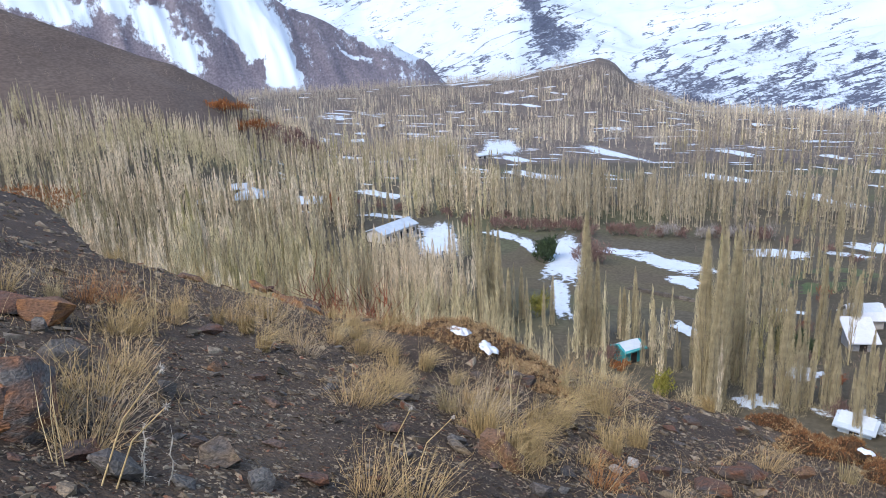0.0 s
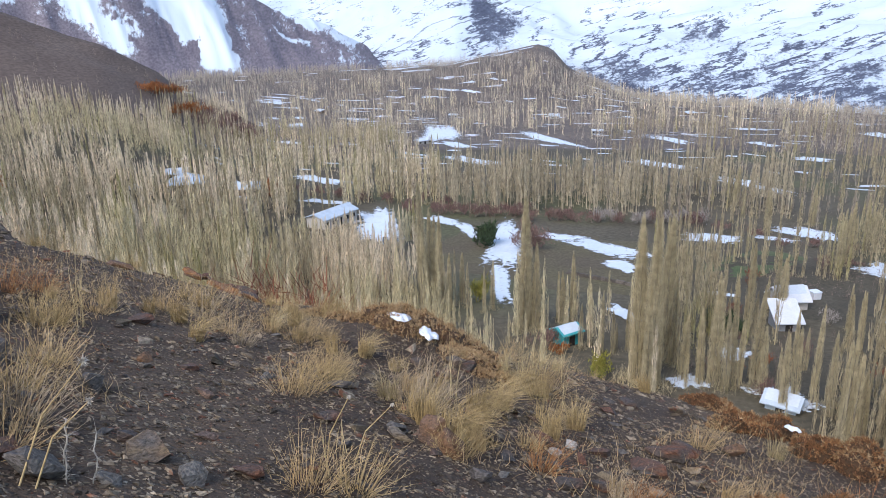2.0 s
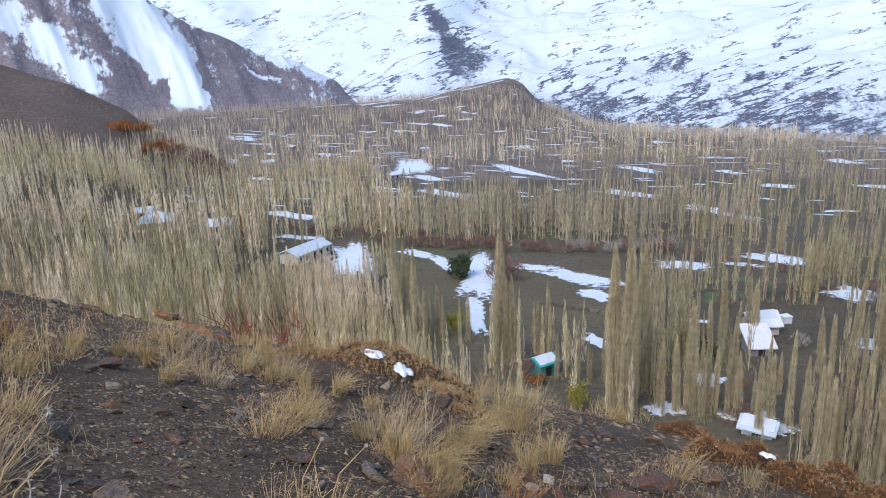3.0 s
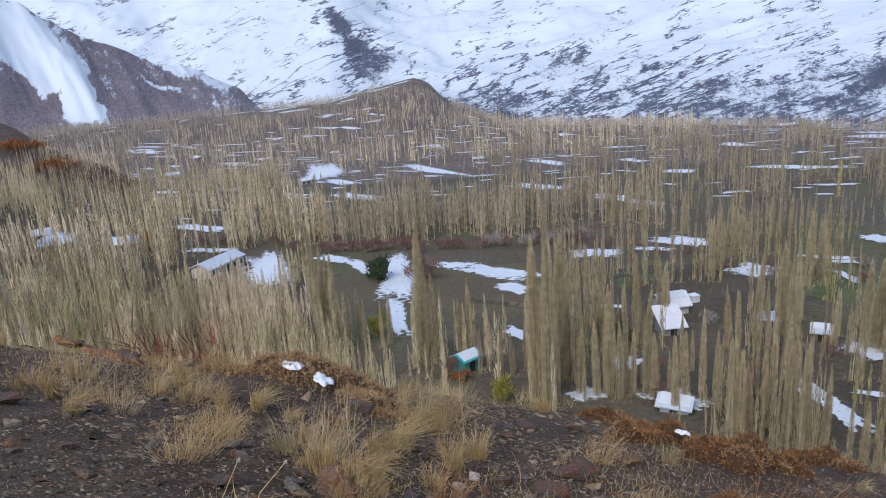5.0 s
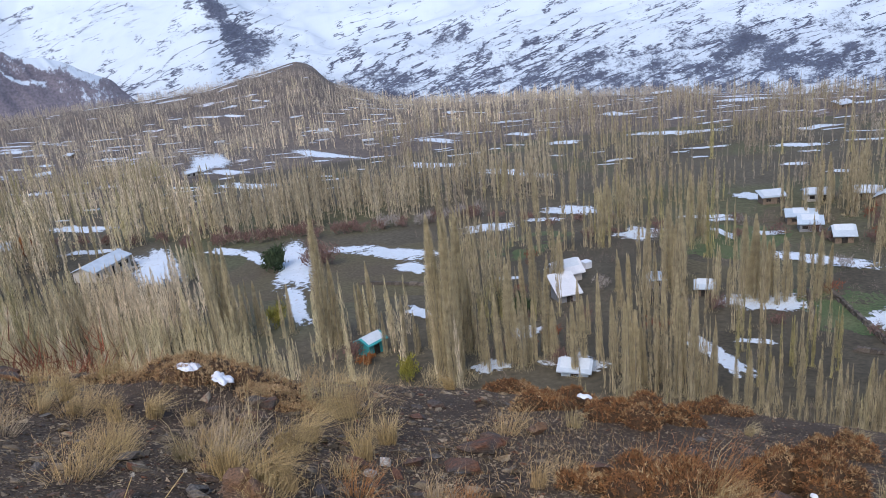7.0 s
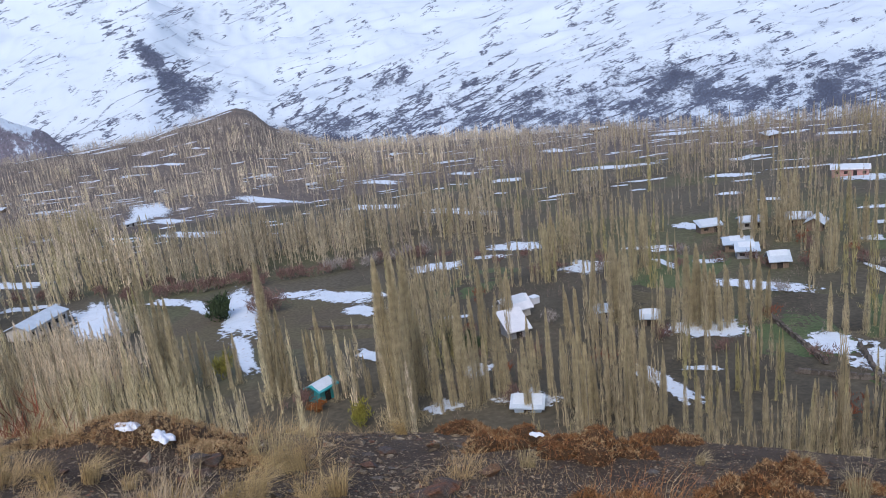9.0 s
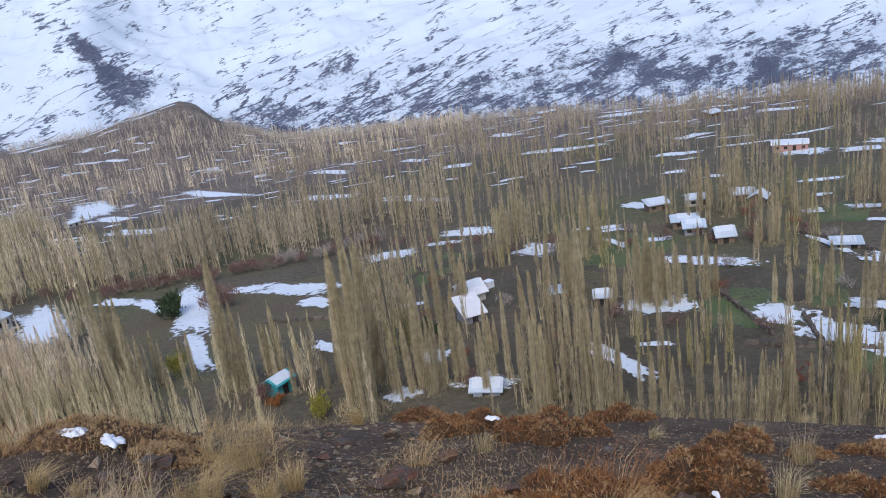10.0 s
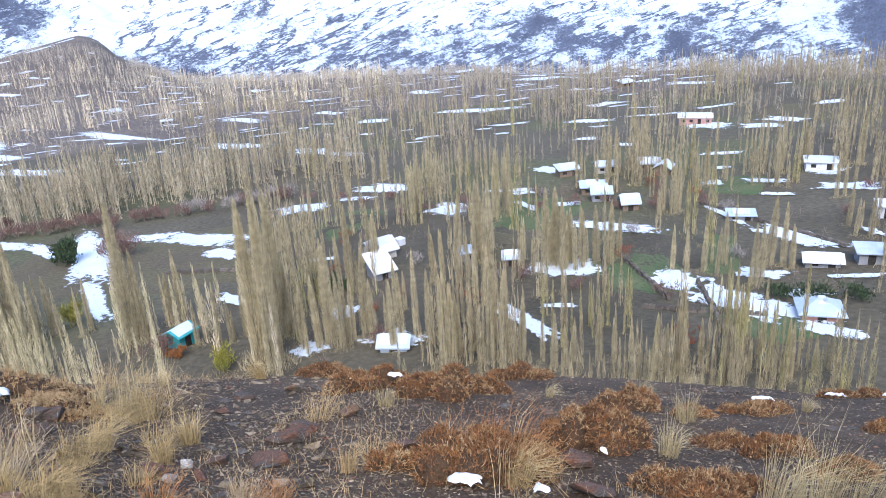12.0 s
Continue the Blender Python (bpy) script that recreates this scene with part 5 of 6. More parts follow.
ROCK_LABEL = {"red": "angular red-brown shale rock lying on the scree", "orange": "orange weathered rock ledge in the slope", "grey": "grey slab of shale on the scree", "ochre": "ochre and brown split stone",
              "brown": "long brown slab of rock among dry grass", "tan": "flat tan stone on the scree", "dark": "dark shale rock on the slope", "pale": "small pale stone on dark scree", "rust": "rusty weathered rock outcrop", "rust_grey": "big grey rock with rusty stains standing in the slope"}
COUNT = [0]


def rock(x, y, w, h, kind, turn=None):
    COUNT[0] += 1
    k = COUNT[0]
    me = hull_mesh("rock", (w, w * (0.62 + 0.3 * hash2(k, 1, 2)), min(max(h, 0.22 * w), 1.2 * w) * 0.9), 300 + k, ROCKS[kind], 15)
    ob = new("rock", me)
    ob.matrix_basis = Matrix.Translation((x, y, gz(x, y) + 0.005)) @ slope_turn(x, y) @ pose(0, 0, 0, 24 * hash2(k, 3, 1) - 12, 30 * hash2(k, 4, 1) - 15, turn if turn is not None else 360 * hash2(k, 2, 2))
    return tagged(ob, ROCK_LABEL[kind], "rock", "rocks on the slope")


rock(-2.33, 1.95, 0.34, 0.40, 'rust_grey', 20)
rock(-2.92, 2.85, 0.26, 0.22, 'grey', 60)
rock(-2.36, 1.84, 0.22, 0.36, 'rust', 50)
rock(-2.62, 2.3, 0.24, 0.24, 'rust_grey')
rock(-3.69, 3.60, 0.36, 0.22, 'orange')
rock(-3.88, 3.55, 0.44, 0.18, 'red')
rock(-2.37, 2.88, 0.13, 0.13, 'grey')
rock(-1.67, 2.24, 0.19, 0.15, 'ochre')
rock(-1.82, 1.84, 0.21, 0.10, 'grey')
rock(-2.02, 1.92, 0.19, 0.07, 'red')
rock(-1.47, 2.18, 0.15, 0.10, 'grey')
rock(-0.81, 3.53, 0.19, 0.23, 'brown')
rock(-1.37, 3.45, 0.18, 0.07, 'red')
rock(-1.58, 4.27, 0.19, 0.06, 'tan')
rock(-1.37, 5.77, 0.22, 0.10, 'dark')
rock(-1.05, 6.10, 0.26, 0.12, 'red')
rock(0.51, 7.01, 0.24, 0.10, 'red')
rock(0.66, 4.89, 0.33, 0.14, 'red')
rock(-0.25, 4.36, 0.19, 0.10, 'red')
rock(-0.05, 4.47, 0.08, 0.08, 'pale')
rock(0.15, 4.52, 0.16, 0.07, 'red')
rock(-3.53, 3.37, 0.15, 0.10, 'grey')
rock(-3.18, 4.59, 0.22, 0.08, 'red')
rock(-5.04, 7.23, 0.41, 0.10, 'brown')
rock(-5.11, 7.90, 0.29, 0.11, 'red')
rock(-1.05, 3.62, 0.13, 0.07, 'grey')
rock(1.23, 5.51, 0.20, 0.13, 'brown')
rock(-1.35, 2.40, 0.15, 0.06, 'red')
rock(-1.10, 5.70, 0.26, 0.11, 'red')
rock(-1.11, 6.06, 0.2, 0.10, 'dark')
rock(0.29, 6.33, 0.22, 0.08, 'red')
rock(0.47, 4.41, 0.32, 0.12, 'red')
rock(0.02, 4.24, 0.13, 0.05, 'red')
rock(-0.16, 4.23, 0.09, 0.07, 'pale')
rock(0.13, 3.74, 0.17, 0.08, 'red')
rock(-0.09, 3.53, 0.20, 0.07, 'red')
rock(2.16, 3.44, 0.23, 0.11, 'red')
rock(1.32, 4.21, 0.28, 0.12, 'red')
rock(0.79, 5.09, 0.23, 0.11, 'red')
rock(-0.42, 3.75, 0.14, 0.05, 'dark')
rock(0.05, 2.86, 0.36, 0.13, 'orange', 15)
rock(-0.72, 3.45, 0.20, 0.20, 'brown', 40)
rock(-0.51, 3.18, 0.12, 0.09, 'grey')
rock(-0.99, 3.49, 0.17, 0.06, 'tan')
rock(1.43, 2.50, 0.24, 0.07, 'red', -30)
rock(1.98, 2.98, 0.26, 0.10, 'red', 10)
rock(-0.28, 4.33, 0.16, 0.06, 'ochre')
rock(0.58, 3.15, 0.14, 0.06, 'orange')


def outcrop(x, y, length, turn, kinds, seed):
    """A ledge of thin weathered slabs lying on one another."""
    g = np.random.default_rng(seed)
    thing = new("rock_outcrop")
    n = 26
    for k in range(n):
        s = length * (0.08 + 0.11 * g.random())
        me = hull_mesh("slab", (s, s * 0.6, s * (0.22 + 0.2 * g.random())), seed * 20 + k, ROCKS[kinds[k % len(kinds)]], 13)
        ob = new("slab", me)
        ob.parent = thing
        ob.matrix_basis = pose(length * ((k + 0.5) / n - 0.5), g.normal(0, 0.07 * length), -0.02 + 0.05 * length * g.random(), g.normal(0, 6), g.normal(0, 5), g.normal(0, 30))
    thing.matrix_basis = Matrix.Translation((x, y, gz(x, y) - 0.07)) @ slope_turn(x, y) @ pose(0, 0, 0, 0, 0, turn)
    return tagged(thing, "weathered rusty rock ledge breaking out of the slope", "rock", "rock outcrops")


outcrop(-4.05, 8.15, 1.5, 8, ("orange", "red", "rust", "brown"), 3)
outcrop(-3.95, 7.75, 1.9, 12, ("orange", "rust", "orange", "red"), 13)
outcrop(-3.6, 8.05, 1.3, 16, ("orange", "red", "orange", "brown"), 14)
outcrop(-5.6, 7.2, 1.1, 20, ("rust", "dark", "tan", "brown"), 4)
outcrop(-5.3, 7.6, 0.9, 5, ("red", "brown", "grey"), 5)
outcrop(-3.7, 4.1, 0.7, 30, ("orange", "grey", "red"), 6)
outcrop(-1.25, 4.75, 0.7, -20, ("red", "brown", "tan"), 7)
outcrop(-3.3, 6.2, 0.8, 10, ("dark", "red", "grey"), 8)
outcrop(-5.0, 5.6, 0.9, 15, ("dark", "grey", "red"), 9)


def blades(g, n, h, spread, width, droop, lean=(0.0, 0.0)):
    """Fine curved blades that fan out from one root and bow over."""
    a = g.random(n) * 6.2832
    out = spread * g.random(n) ** 0.7
    hh = h * (0.4 + 0.65 * g.random(n))
    rb = 0.5 * spread * np.sqrt(g.random(n))
    ca, sa = np.cos(a), np.sin(a)
    b = np.stack([ca * rb, sa * rb, -0.03 - 0.3 * (0.24 * ca * rb + 0.39 * sa * rb)], 1)
    m = np.stack([ca * (rb + out * 0.28) + lean[0] * 0.3, sa * (rb + out * 0.28) + lean[1] * 0.3, hh * 0.62], 1)
    k = droop * g.random(n)
    t = np.stack([ca * (rb + out * (1 + k)) + lean[0] * (1 + k), sa * (rb + out * (1 + k)) + lean[1] * (1 + k), hh * (1.02 - 0.75 * k)], 1)
    return spikes(b, t, width * (0.7 + 0.6 * g.random(n)), m)


TUFT_LABEL = {"gold": "tuft of golden dry bunch grass", "pale": "tuft of tall bleached dry grass", "tan": "small tuft of tan dry grass"}


def tuft(x, y, h, kind):
    COUNT[0] += 1
    g = np.random.default_rng(5000 + COUNT[0])
    lean = (0.16 * h + 0.18 * h * g.normal(), -0.08 * h + 0.18 * h * g.normal())
    h = h * 0.82
    v1, t1 = blades(g, 90 if kind == 'pale' else (170 if h > 0.22 else 100), h, h * 0.46, 0.0033, 0.6, lean)
    v2, t2 = blades(g, 22, h * 1.55, h * 0.55, 0.0028, 0.2, lean)
    v, t = join([(v1, t1), (v2, t2)])
    ob = new("grass_tuft", mesh_of("grass_tuft", v, t, GRASS[kind]))
    ob.matrix_basis = Matrix.Translation((x, y, gz(x, y)))
    return tagged(ob, TUFT_LABEL[kind], "grass", "dry grass tufts")


def twiggy(g, n, h, spread, width):
    """Wiry stems that fan out of one root, branch thinly and bow at the tips."""
    a = g.random(n) * 6.2832
    out = spread * (0.1 + 0.9 * g.random(n))
    hh = h * (0.2 + 1.0 * g.random(n) ** 1.4) * (1.1 - 0.35 * out / spread)
    ca, sa = np.cos(a), np.sin(a)
    root = 0.35 * spread * np.sqrt(g.random(n))
    b = np.stack([ca * root, sa * root, -0.03 - 0.24 * ca * root - 0.39 * sa * root], 1)
    t = np.stack([ca * (root + out) + 0.25 * h, sa * (root + out), hh], 1) + g.normal(0, 0.04 * h, (n, 3))
    m = b * 0.5 + t * 0.5 + np.stack([np.zeros(n), np.zeros(n), 0.14 * hh], 1) + g.normal(0, 0.04 * h, (n, 3))
    pieces = [spikes(b, t, width, m)]
    for _ in range(2):
        f = 0.2 + 0.6 * g.random((n, 1))
        sb = m + (t - m) * f
        st = sb + np.stack([g.normal(0.05, 0.10, n), g.normal(0, 0.10, n), 0.06 + 0.14 * g.random(n)], 1) * h
        pieces.append(spikes(sb, st, width * 0.75))
    return join(pieces)


BUSH_LABEL = {"rust": "upright rusty red dry grass", "grey": "dry grey twiggy bush on the scree", "tan": "dry tan brown twiggy bush", "gold": "dry golden wiry bush"}


def dry_bush(x, y, h, kind):
    COUNT[0] += 1
    g = np.random.default_rng(7000 + COUNT[0])
    v, t = twiggy(g, 95, h, h * 0.8, 0.0031)
    ob = new("dry_bush", mesh_of("dry_bush", v, t, GRASS[kind]))
    ob.matrix_basis = Matrix.Translation((x, y, gz(x, y)))
    return tagged(ob, BUSH_LABEL[kind], "bush", "dry bushes")


def stalk(x, y, h, lean_x=0.1, lean_y=0.0):
    COUNT[0] += 1
    g = np.random.default_rng(8000 + COUNT[0])
    n = 3
    b = np.concatenate([g.normal(0, 0.015, (n, 2)), np.full((n, 1), -0.02)], 1)
    t = b + np.stack([lean_x * h + g.normal(0, 0.10 * h, n), lean_y * h + g.normal(0, 0.06 * h, n), h * (0.75 + 0.3 * g.random(n))], 1)
    m = (b + t) / 2 - np.array([[lean_x * 0.25 * h, 0, -0.03 * h]])
    v, tt = spikes(b, t, 0.0055, m)
    ob = new("grass_stalk", mesh_of("grass_stalk", v, tt, GRASS["pale"]))
    ob.matrix_basis = Matrix.Translation((x, y, gz(x, y)))
    return tagged(ob, "tall thin bleached grass stalks", "grass", "tall grass stalks")


def dome(g, w, d, h, rings=7, seg=22):
    seed = int(g.integers(1000))
    v, f = [], []
    for i in range(rings + 1):
        e = i / rings
        for j in range(seg):
            a = 6.2832 * j / seg
            rim = 1 + 0.45 * (vnoise(np.float64(math.cos(a) * 1.6 + 9), np.float64(math.sin(a) * 1.6 + 9), seed) - 0.5)
            rr = max(math.cos(e * 1.5707), 0.0) ** 0.7 * rim
            x, y = rr * math.cos(a) * w / 2, rr * math.sin(a) * d / 2
            lump = float(vnoise(np.float64(x * 7), np.float64(y * 7), seed + 1)) - 0.5
            v.append((x, y, h * (math.sin(e * 1.5708) + 0.35 * lump * min(1, 3 * e)) - 0.03))
    for i in range(rings):
        for j in range(seg):
            f.append((i * seg + j, i * seg + (j + 1) % seg, (i + 1) * seg + (j + 1) % seg, (i + 1) * seg + j))
    return np.array(v), np.array(f)


def rosettes(g, p, d, size, width, k=6):
    """At each point a small burst of k short leaves."""
    q = np.repeat(p, k, 0)
    e = np.repeat(d, k, 0) + g.normal(0, 0.75, (len(q), 3))
    e /= np.linalg.norm(e, axis=1, keepdims=True)
    q = q + g.normal(0, 0.004, q.shape)
    return slivers(g, q, q + e * (np.repeat(size, k) * (0.6 + 0.8 * g.random(len(q))))[:, None], np.full(len(q), width))


def cushion(x, y, w, h, tone=0):
    """A spiny cushion plant: a flat mat of uneven clumps, set with small bursts of rusty leaves and dry straw tips."""
    COUNT[0] += 1
    g = np.random.default_rng(9000 + COUNT[0])
    thing = new("cushion_plant")
    w = w * 0.9
    clumps = 7 + int(9 * w)
    cores, pts, outs, tops = [], [], [], []
    for k in range(clumps):
        a, q = 6.2832 * g.random(), 0.42 * w * math.sqrt(g.random()) * (k > 0)
        s = w * (0.17 + 0.17 * g.random()) * (1.3 if k == 0 else 1.0) + 0.04
        hh = h * (0.4 + 0.55 * g.random()) * (1.1 - 0.9 * q / w) * (0.75 if tone else 1.0)
        v, f = dome(g, s, s * 0.85, hh, 5, 14)
        o = np.array([q * math.cos(a), q * math.sin(a) * 0.62, 0])
        lie = hill_z(x + v[:, 0] + o[0], y + v[:, 1] + o[1]) - gz(x, y)
        v = v + np.stack([0 * lie, 0 * lie, lie], 1)
        cores.append((v + o, f))
        n = int(min(620, 90 + 5000 * s * (s * 0.7 + 0.8 * hh)) * (1.25 if tone else 1.0))
        p = v[g.integers(len(v), size=n)] + g.normal(0, 0.012, (n, 3))
        d = (p - np.array([0, 0, lie.mean()])) / np.array([s, s, 1.4 * max(hh, 0.05)]) + np.array([0, 0, 0.35])
        outs.append(d / np.linalg.norm(d, axis=1, keepdims=True))
        pts.append(p + o)
        tops.append(np.full(n, g.random()))
    v, f = join(cores)
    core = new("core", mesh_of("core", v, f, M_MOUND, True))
    p, d, u = np.concatenate(pts), np.concatenate(outs), np.concatenate(tops)
    n = len(p)
    size = 0.016 + 0.022 * g.random(n)
    dry = g.random(n) < (0.08 + 0.3 * (u > 0.66) if tone == 0 else 0.8)
    twigs = new("leaf_mat", mesh_of("leaf_mat", *rosettes(g, p[~dry], d[~dry], size[~dry], 0.0058, 5), M_CUSHION))
    tips = new("dry_tip_mat", mesh_of("dry_tip_mat", *rosettes(g, p[dry] + d[dry] * 0.008, d[dry], size[dry], 0.0050, 5), M_CUSHION2))
    for ob in (core, twigs, tips):
        ob.parent = thing
    tagged(twigs, kind="stuff"), tagged(tips, kind="stuff")
    thing.matrix_basis = Matrix.Translation((x, y, gz(x, y)))
    return tagged(thing, "low spiny cushion plant with rusty brown twigs" if tone == 0 else "spiny cushion plant with straw coloured twigs", "shrub", "cushion plants")


def snowlet(x, y, w, h, lift):
    """A thawing crust of snow caught on a cushion plant, with a ragged rim."""
    COUNT[0] += 1
    g = np.random.default_rng(9900 + COUNT[0])
    w = 0.78 * w
    v, f = dome(g, w, w * (0.6 + 0.2 * g.random()), max(h * 0.4, 0.025), 7, 44)
    a = np.arctan2(v[:, 1], v[:, 0])
    seed = int(g.integers(900))
    rim = 0.5 + 0.55 * vnoise(np.cos(a) * 1.8 + 7, np.sin(a) * 1.8 + 7, seed) + 0.6 * vnoise(np.cos(a) * 5 + 9, np.sin(a) * 5 + 9, seed + 3)
    v[:, 0] *= rim
    v[:, 1] *= rim
    v[:, 2] += 0.035 * (vnoise(v[:, 0] * 30 + 5, v[:, 1] * 30 + 5, seed + 1) - 0.5)
    ob = new("snow_crust", mesh_of("snow_crust", v, f, M_SNOWNEAR, True))
    ob.matrix_basis = Matrix.Translation((x, y, gz(x, y) + lift * 0.75)) @ slope_turn(x, y)
    return tagged(ob, "small white crust of snow on a cushion plant", "snow", "snow crusts")


tuft(-5.98, 7.14, 0.36, 'gold')
tuft(-5.31, 7.80, 0.33, 'gold')
tuft(-2.74, 4.54, 0.26, 'gold')
tuft(-2.61, 7.05, 0.43, 'gold')
tuft(-1.81, 5.59, 0.29, 'gold')
tuft(-1.51, 5.44, 0.21, 'gold')
tuft(-0.61, 5.11, 0.36, 'gold')
tuft(-0.02, 5.14, 0.32, 'gold')
tuft(-0.67, 3.93, 0.32, 'gold')
tuft(-2.66, 6.16, 0.27, 'gold')
tuft(-3.62, 4.88, 0.29, 'gold')
tuft(0.84, 8.53, 0.29, 'gold')
dry_bush(-2.08, 1.98, 0.26, 'tan')
dry_bush(-2.22, 2.25, 0.3, 'grey')
dry_bush(-3.19, 5.51, 0.46, 'grey')
dry_bush(-1.73, 3.79, 0.32, 'tan')
dry_bush(-1.00, 4.23, 0.38, 'grey')
dry_bush(-0.31, 6.36, 0.44, 'tan')
dry_bush(-1.13, 2.49, 0.27, 'tan')
dry_bush(-2.55, 2.62, 0.33, 'gold')
dry_bush(1.75, 3.55, 0.42, 'rust')
dry_bush(1.45, 3.45, 0.40, 'rust')
dry_bush(1.6, 3.3, 0.34, 'rust')
dry_bush(-2.75, 3.1, 0.25, 'tan')
dry_bush(-1.49, 6.93, 0.24, 'tan')
dry_bush(0.97, 5.45, 0.29, 'tan')
dry_bush(-2.52, 4.80, 0.22, 'grey')
dry_bush(-0.96, 2.55, 0.25, 'gold')
stalk(-2.0, 1.8, 0.5)
stalk(-1.12, 2.67, 0.34)
stalk(-1.13, 2.98, 0.26)
stalk(-0.92, 4.81, 0.68)
stalk(-3.28, 4.09, 0.63)
stalk(-0.51, 7.33, 0.81)
stalk(-0.38, 7.63, 0.71)
stalk(-0.18, 7.17, 0.67)
cushion(1.62, 8.46, 0.81, 0.22)
cushion(1.81, 6.79, 1.17, 0.37)
cushion(2.70, 6.13, 0.71, 0.24)
cushion(3.97, 7.71, 0.90, 0.23)
cushion(1.59, 3.49, 1.19, 0.40)
cushion(3.81, 5.09, 0.85, 0.23)
cushion(2.53, 3.81, 0.92, 0.34)
cushion(4.13, 4.69, 0.50, 0.14)
cushion(4.93, 4.75, 0.72, 0.15)
cushion(6.60, 7.33, 0.85, 0.13)
cushion(7.53, 7.43, 0.54, 0.11)
cushion(7.55, 6.75, 0.69, 0.13)
cushion(6.73, 5.36, 0.59, 0.13)
cushion(3.66, 3.83, 0.57, 0.12)
cushion(3.93, 3.53, 0.66, 0.17)
cushion(3.82, 2.88, 0.60, 0.15)
cushion(2.64, 2.86, 0.91, 0.18)
cushion(7.13, 5.25, 0.45, 0.15)
cushion(5.32, 3.76, 0.45, 0.11)
cushion(1.14, 3.78, 0.44, 0.17)
tuft(-0.73, 4.73, 0.37, 'gold')
tuft(-0.93, 3.88, 0.32, 'gold')
tuft(-0.19, 4.63, 0.29, 'gold')
tuft(0.85, 3.89, 0.22, 'tan')
tuft(3.09, 2.47, 0.51, 'pale')
tuft(2.79, 2.46, 0.49, 'pale')
tuft(3.24, 2.31, 0.48, 'pale')
tuft(3.89, 4.48, 0.37, 'pale')
tuft(2.92, 3.50, 0.30, 'pale')
tuft(3.47, 6.10, 0.19, 'pale')
tuft(4.55, 6.00, 0.26, 'pale')
tuft(1.63, 5.77, 0.32, 'pale')
tuft(6.14, 7.13, 0.24, 'pale')
tuft(4.26, 7.94, 0.23, 'pale')
tuft(1.64, 3.21, 0.34, 'gold')
tuft(0.19, 3.71, 0.17, 'tan')
tuft(5.42, 4.60, 0.19, 'pale')
snowlet(1.37, 3.25, 0.21, 0.08, 0.10)
snowlet(1.72, 3.04, 0.10, 0.07, 0.10)
snowlet(1.44, 3.59, 0.07, 0.07, 0.10)
snowlet(3.81, 5.10, 0.23, 0.08, 0.10)
snowlet(4.18, 4.73, 0.11, 0.06, 0.10)
snowlet(5.28, 5.01, 0.21, 0.08, 0.10)
snowlet(6.52, 5.21, 0.22, 0.06, 0.10)
snowlet(3.81, 2.79, 0.07, 0.03, 0.10)
snowlet(2.42, 3.50, 0.06, 0.04, 0.10)
snowlet(2.28, 7.81, 0.14, 0.07, 0.10)
snowlet(3.20, 6.97, 0.14, 0.05, 0.10)
snowlet(1.58, 8.72, 0.19, 0.06, 0.10)
snowlet(7.92, 6.86, 0.36, 0.07, 0.10)
snowlet(6.94, 4.88, 0.22, 0.07, 0.10)
snowlet(6.52, 7.58, 0.10, 0.04, 0.10)
cushion(-1.45, 6.75, 1.9, 0.27, 1)
cushion(-2.35, 7.1, 1.6, 0.16, 1)
cushion(-0.95, 6.3, 0.9, 0.2, 1)
snowlet(-1.68, 6.40, 0.32, 0.09, 0.16)
snowlet(-1.38, 6.27, 0.28, 0.10, 0.16)
cushion(2.35, 6.0, 1.1, 0.3)
snowlet(1.83, 6.1, 0.14, 0.07, 0.3)
stalk(-3.19, 8.9, 0.9, 0.3)
stalk(-0.83, 4.31, 0.68, 0.09)
stalk(-3.28, 4.08, 0.74, 0.05)
stalk(-5.35, 7.69, 0.57, 0.1)
stalk(-3.0, 6.72, 0.67, 0.09)
stalk(2.3, 4.49, 0.34, 0.75)
stalk(2.94, 2.52, 0.26, -0.5)
stalk(3.15, 2.56, 0.36, 0.34)
stalk(4.42, 5.62, 0.3, -0.35)
stalk(1.45, 3.04, 0.42, -0.08)
stalk(8.1, 7.6, 0.45, 0.2)
stalk(-2.2, 7.0, 0.7)
tuft(-0.53, 6.27, 0.62, 'pale')
tuft(-0.35, 6.1, 0.5, 'gold')
stalk(-0.45, 6.3, 0.85, 0.25)
stalk(-0.6, 6.2, 0.8, -0.25)
stalk(-0.15, 5.66, 0.75, 0.2)
stalk(-0.5, 6.2, 0.8, 0.0)
stalk(-1.75, 7.1, 0.75)
stalk(-2.35, 6.9, 0.6, -0.1)
dry_bush(0.32, 3.56, 0.16, 'rust')
dry_bush(0.38, 3.50, 0.13, 'rust')
dry_bush(0.22, 3.58, 0.20, 'grey')
tuft(-0.74, 3.78, 0.36, 'gold')
dry_bush(-1.12, 4.35, 0.40, 'grey')
tuft(1.47, 2.80, 0.18, 'pale')
tuft(0.72, 3.10, 0.13, 'pale')
cushion(2.13, 2.32, 0.75, 0.30)
cushion(1.50, 2.15, 0.40, 0.20)
dry_bush(1.04, 4.02, 0.20, 'tan')


# lesser grass and bushes between
g2 = np.random.default_rng(19)
for k in range(120):
    r, a = 2.9 + 5.8 * g2.random(), radians(-50 + 58 * g2.random())
    x, y = r * math.sin(a), r * math.cos(a)
    if vnoise(np.float64(x * 0.7), np.float64(y * 0.7), 33) < 0.42 or x > -0.15 or math.hypot(x + 2.0, y - 2.95) < 0.8:
        continue
    if k % 3:
        dry_bush(x, y, 0.14 + 0.16 * g2.random(), ("grey", "tan", "gold")[k % 3] if k % 7 else "rust")
    else:
        tuft(x, y, 0.14 + 0.16 * g2.random(), ("gold", "tan", "pale", "gold")[k % 4])


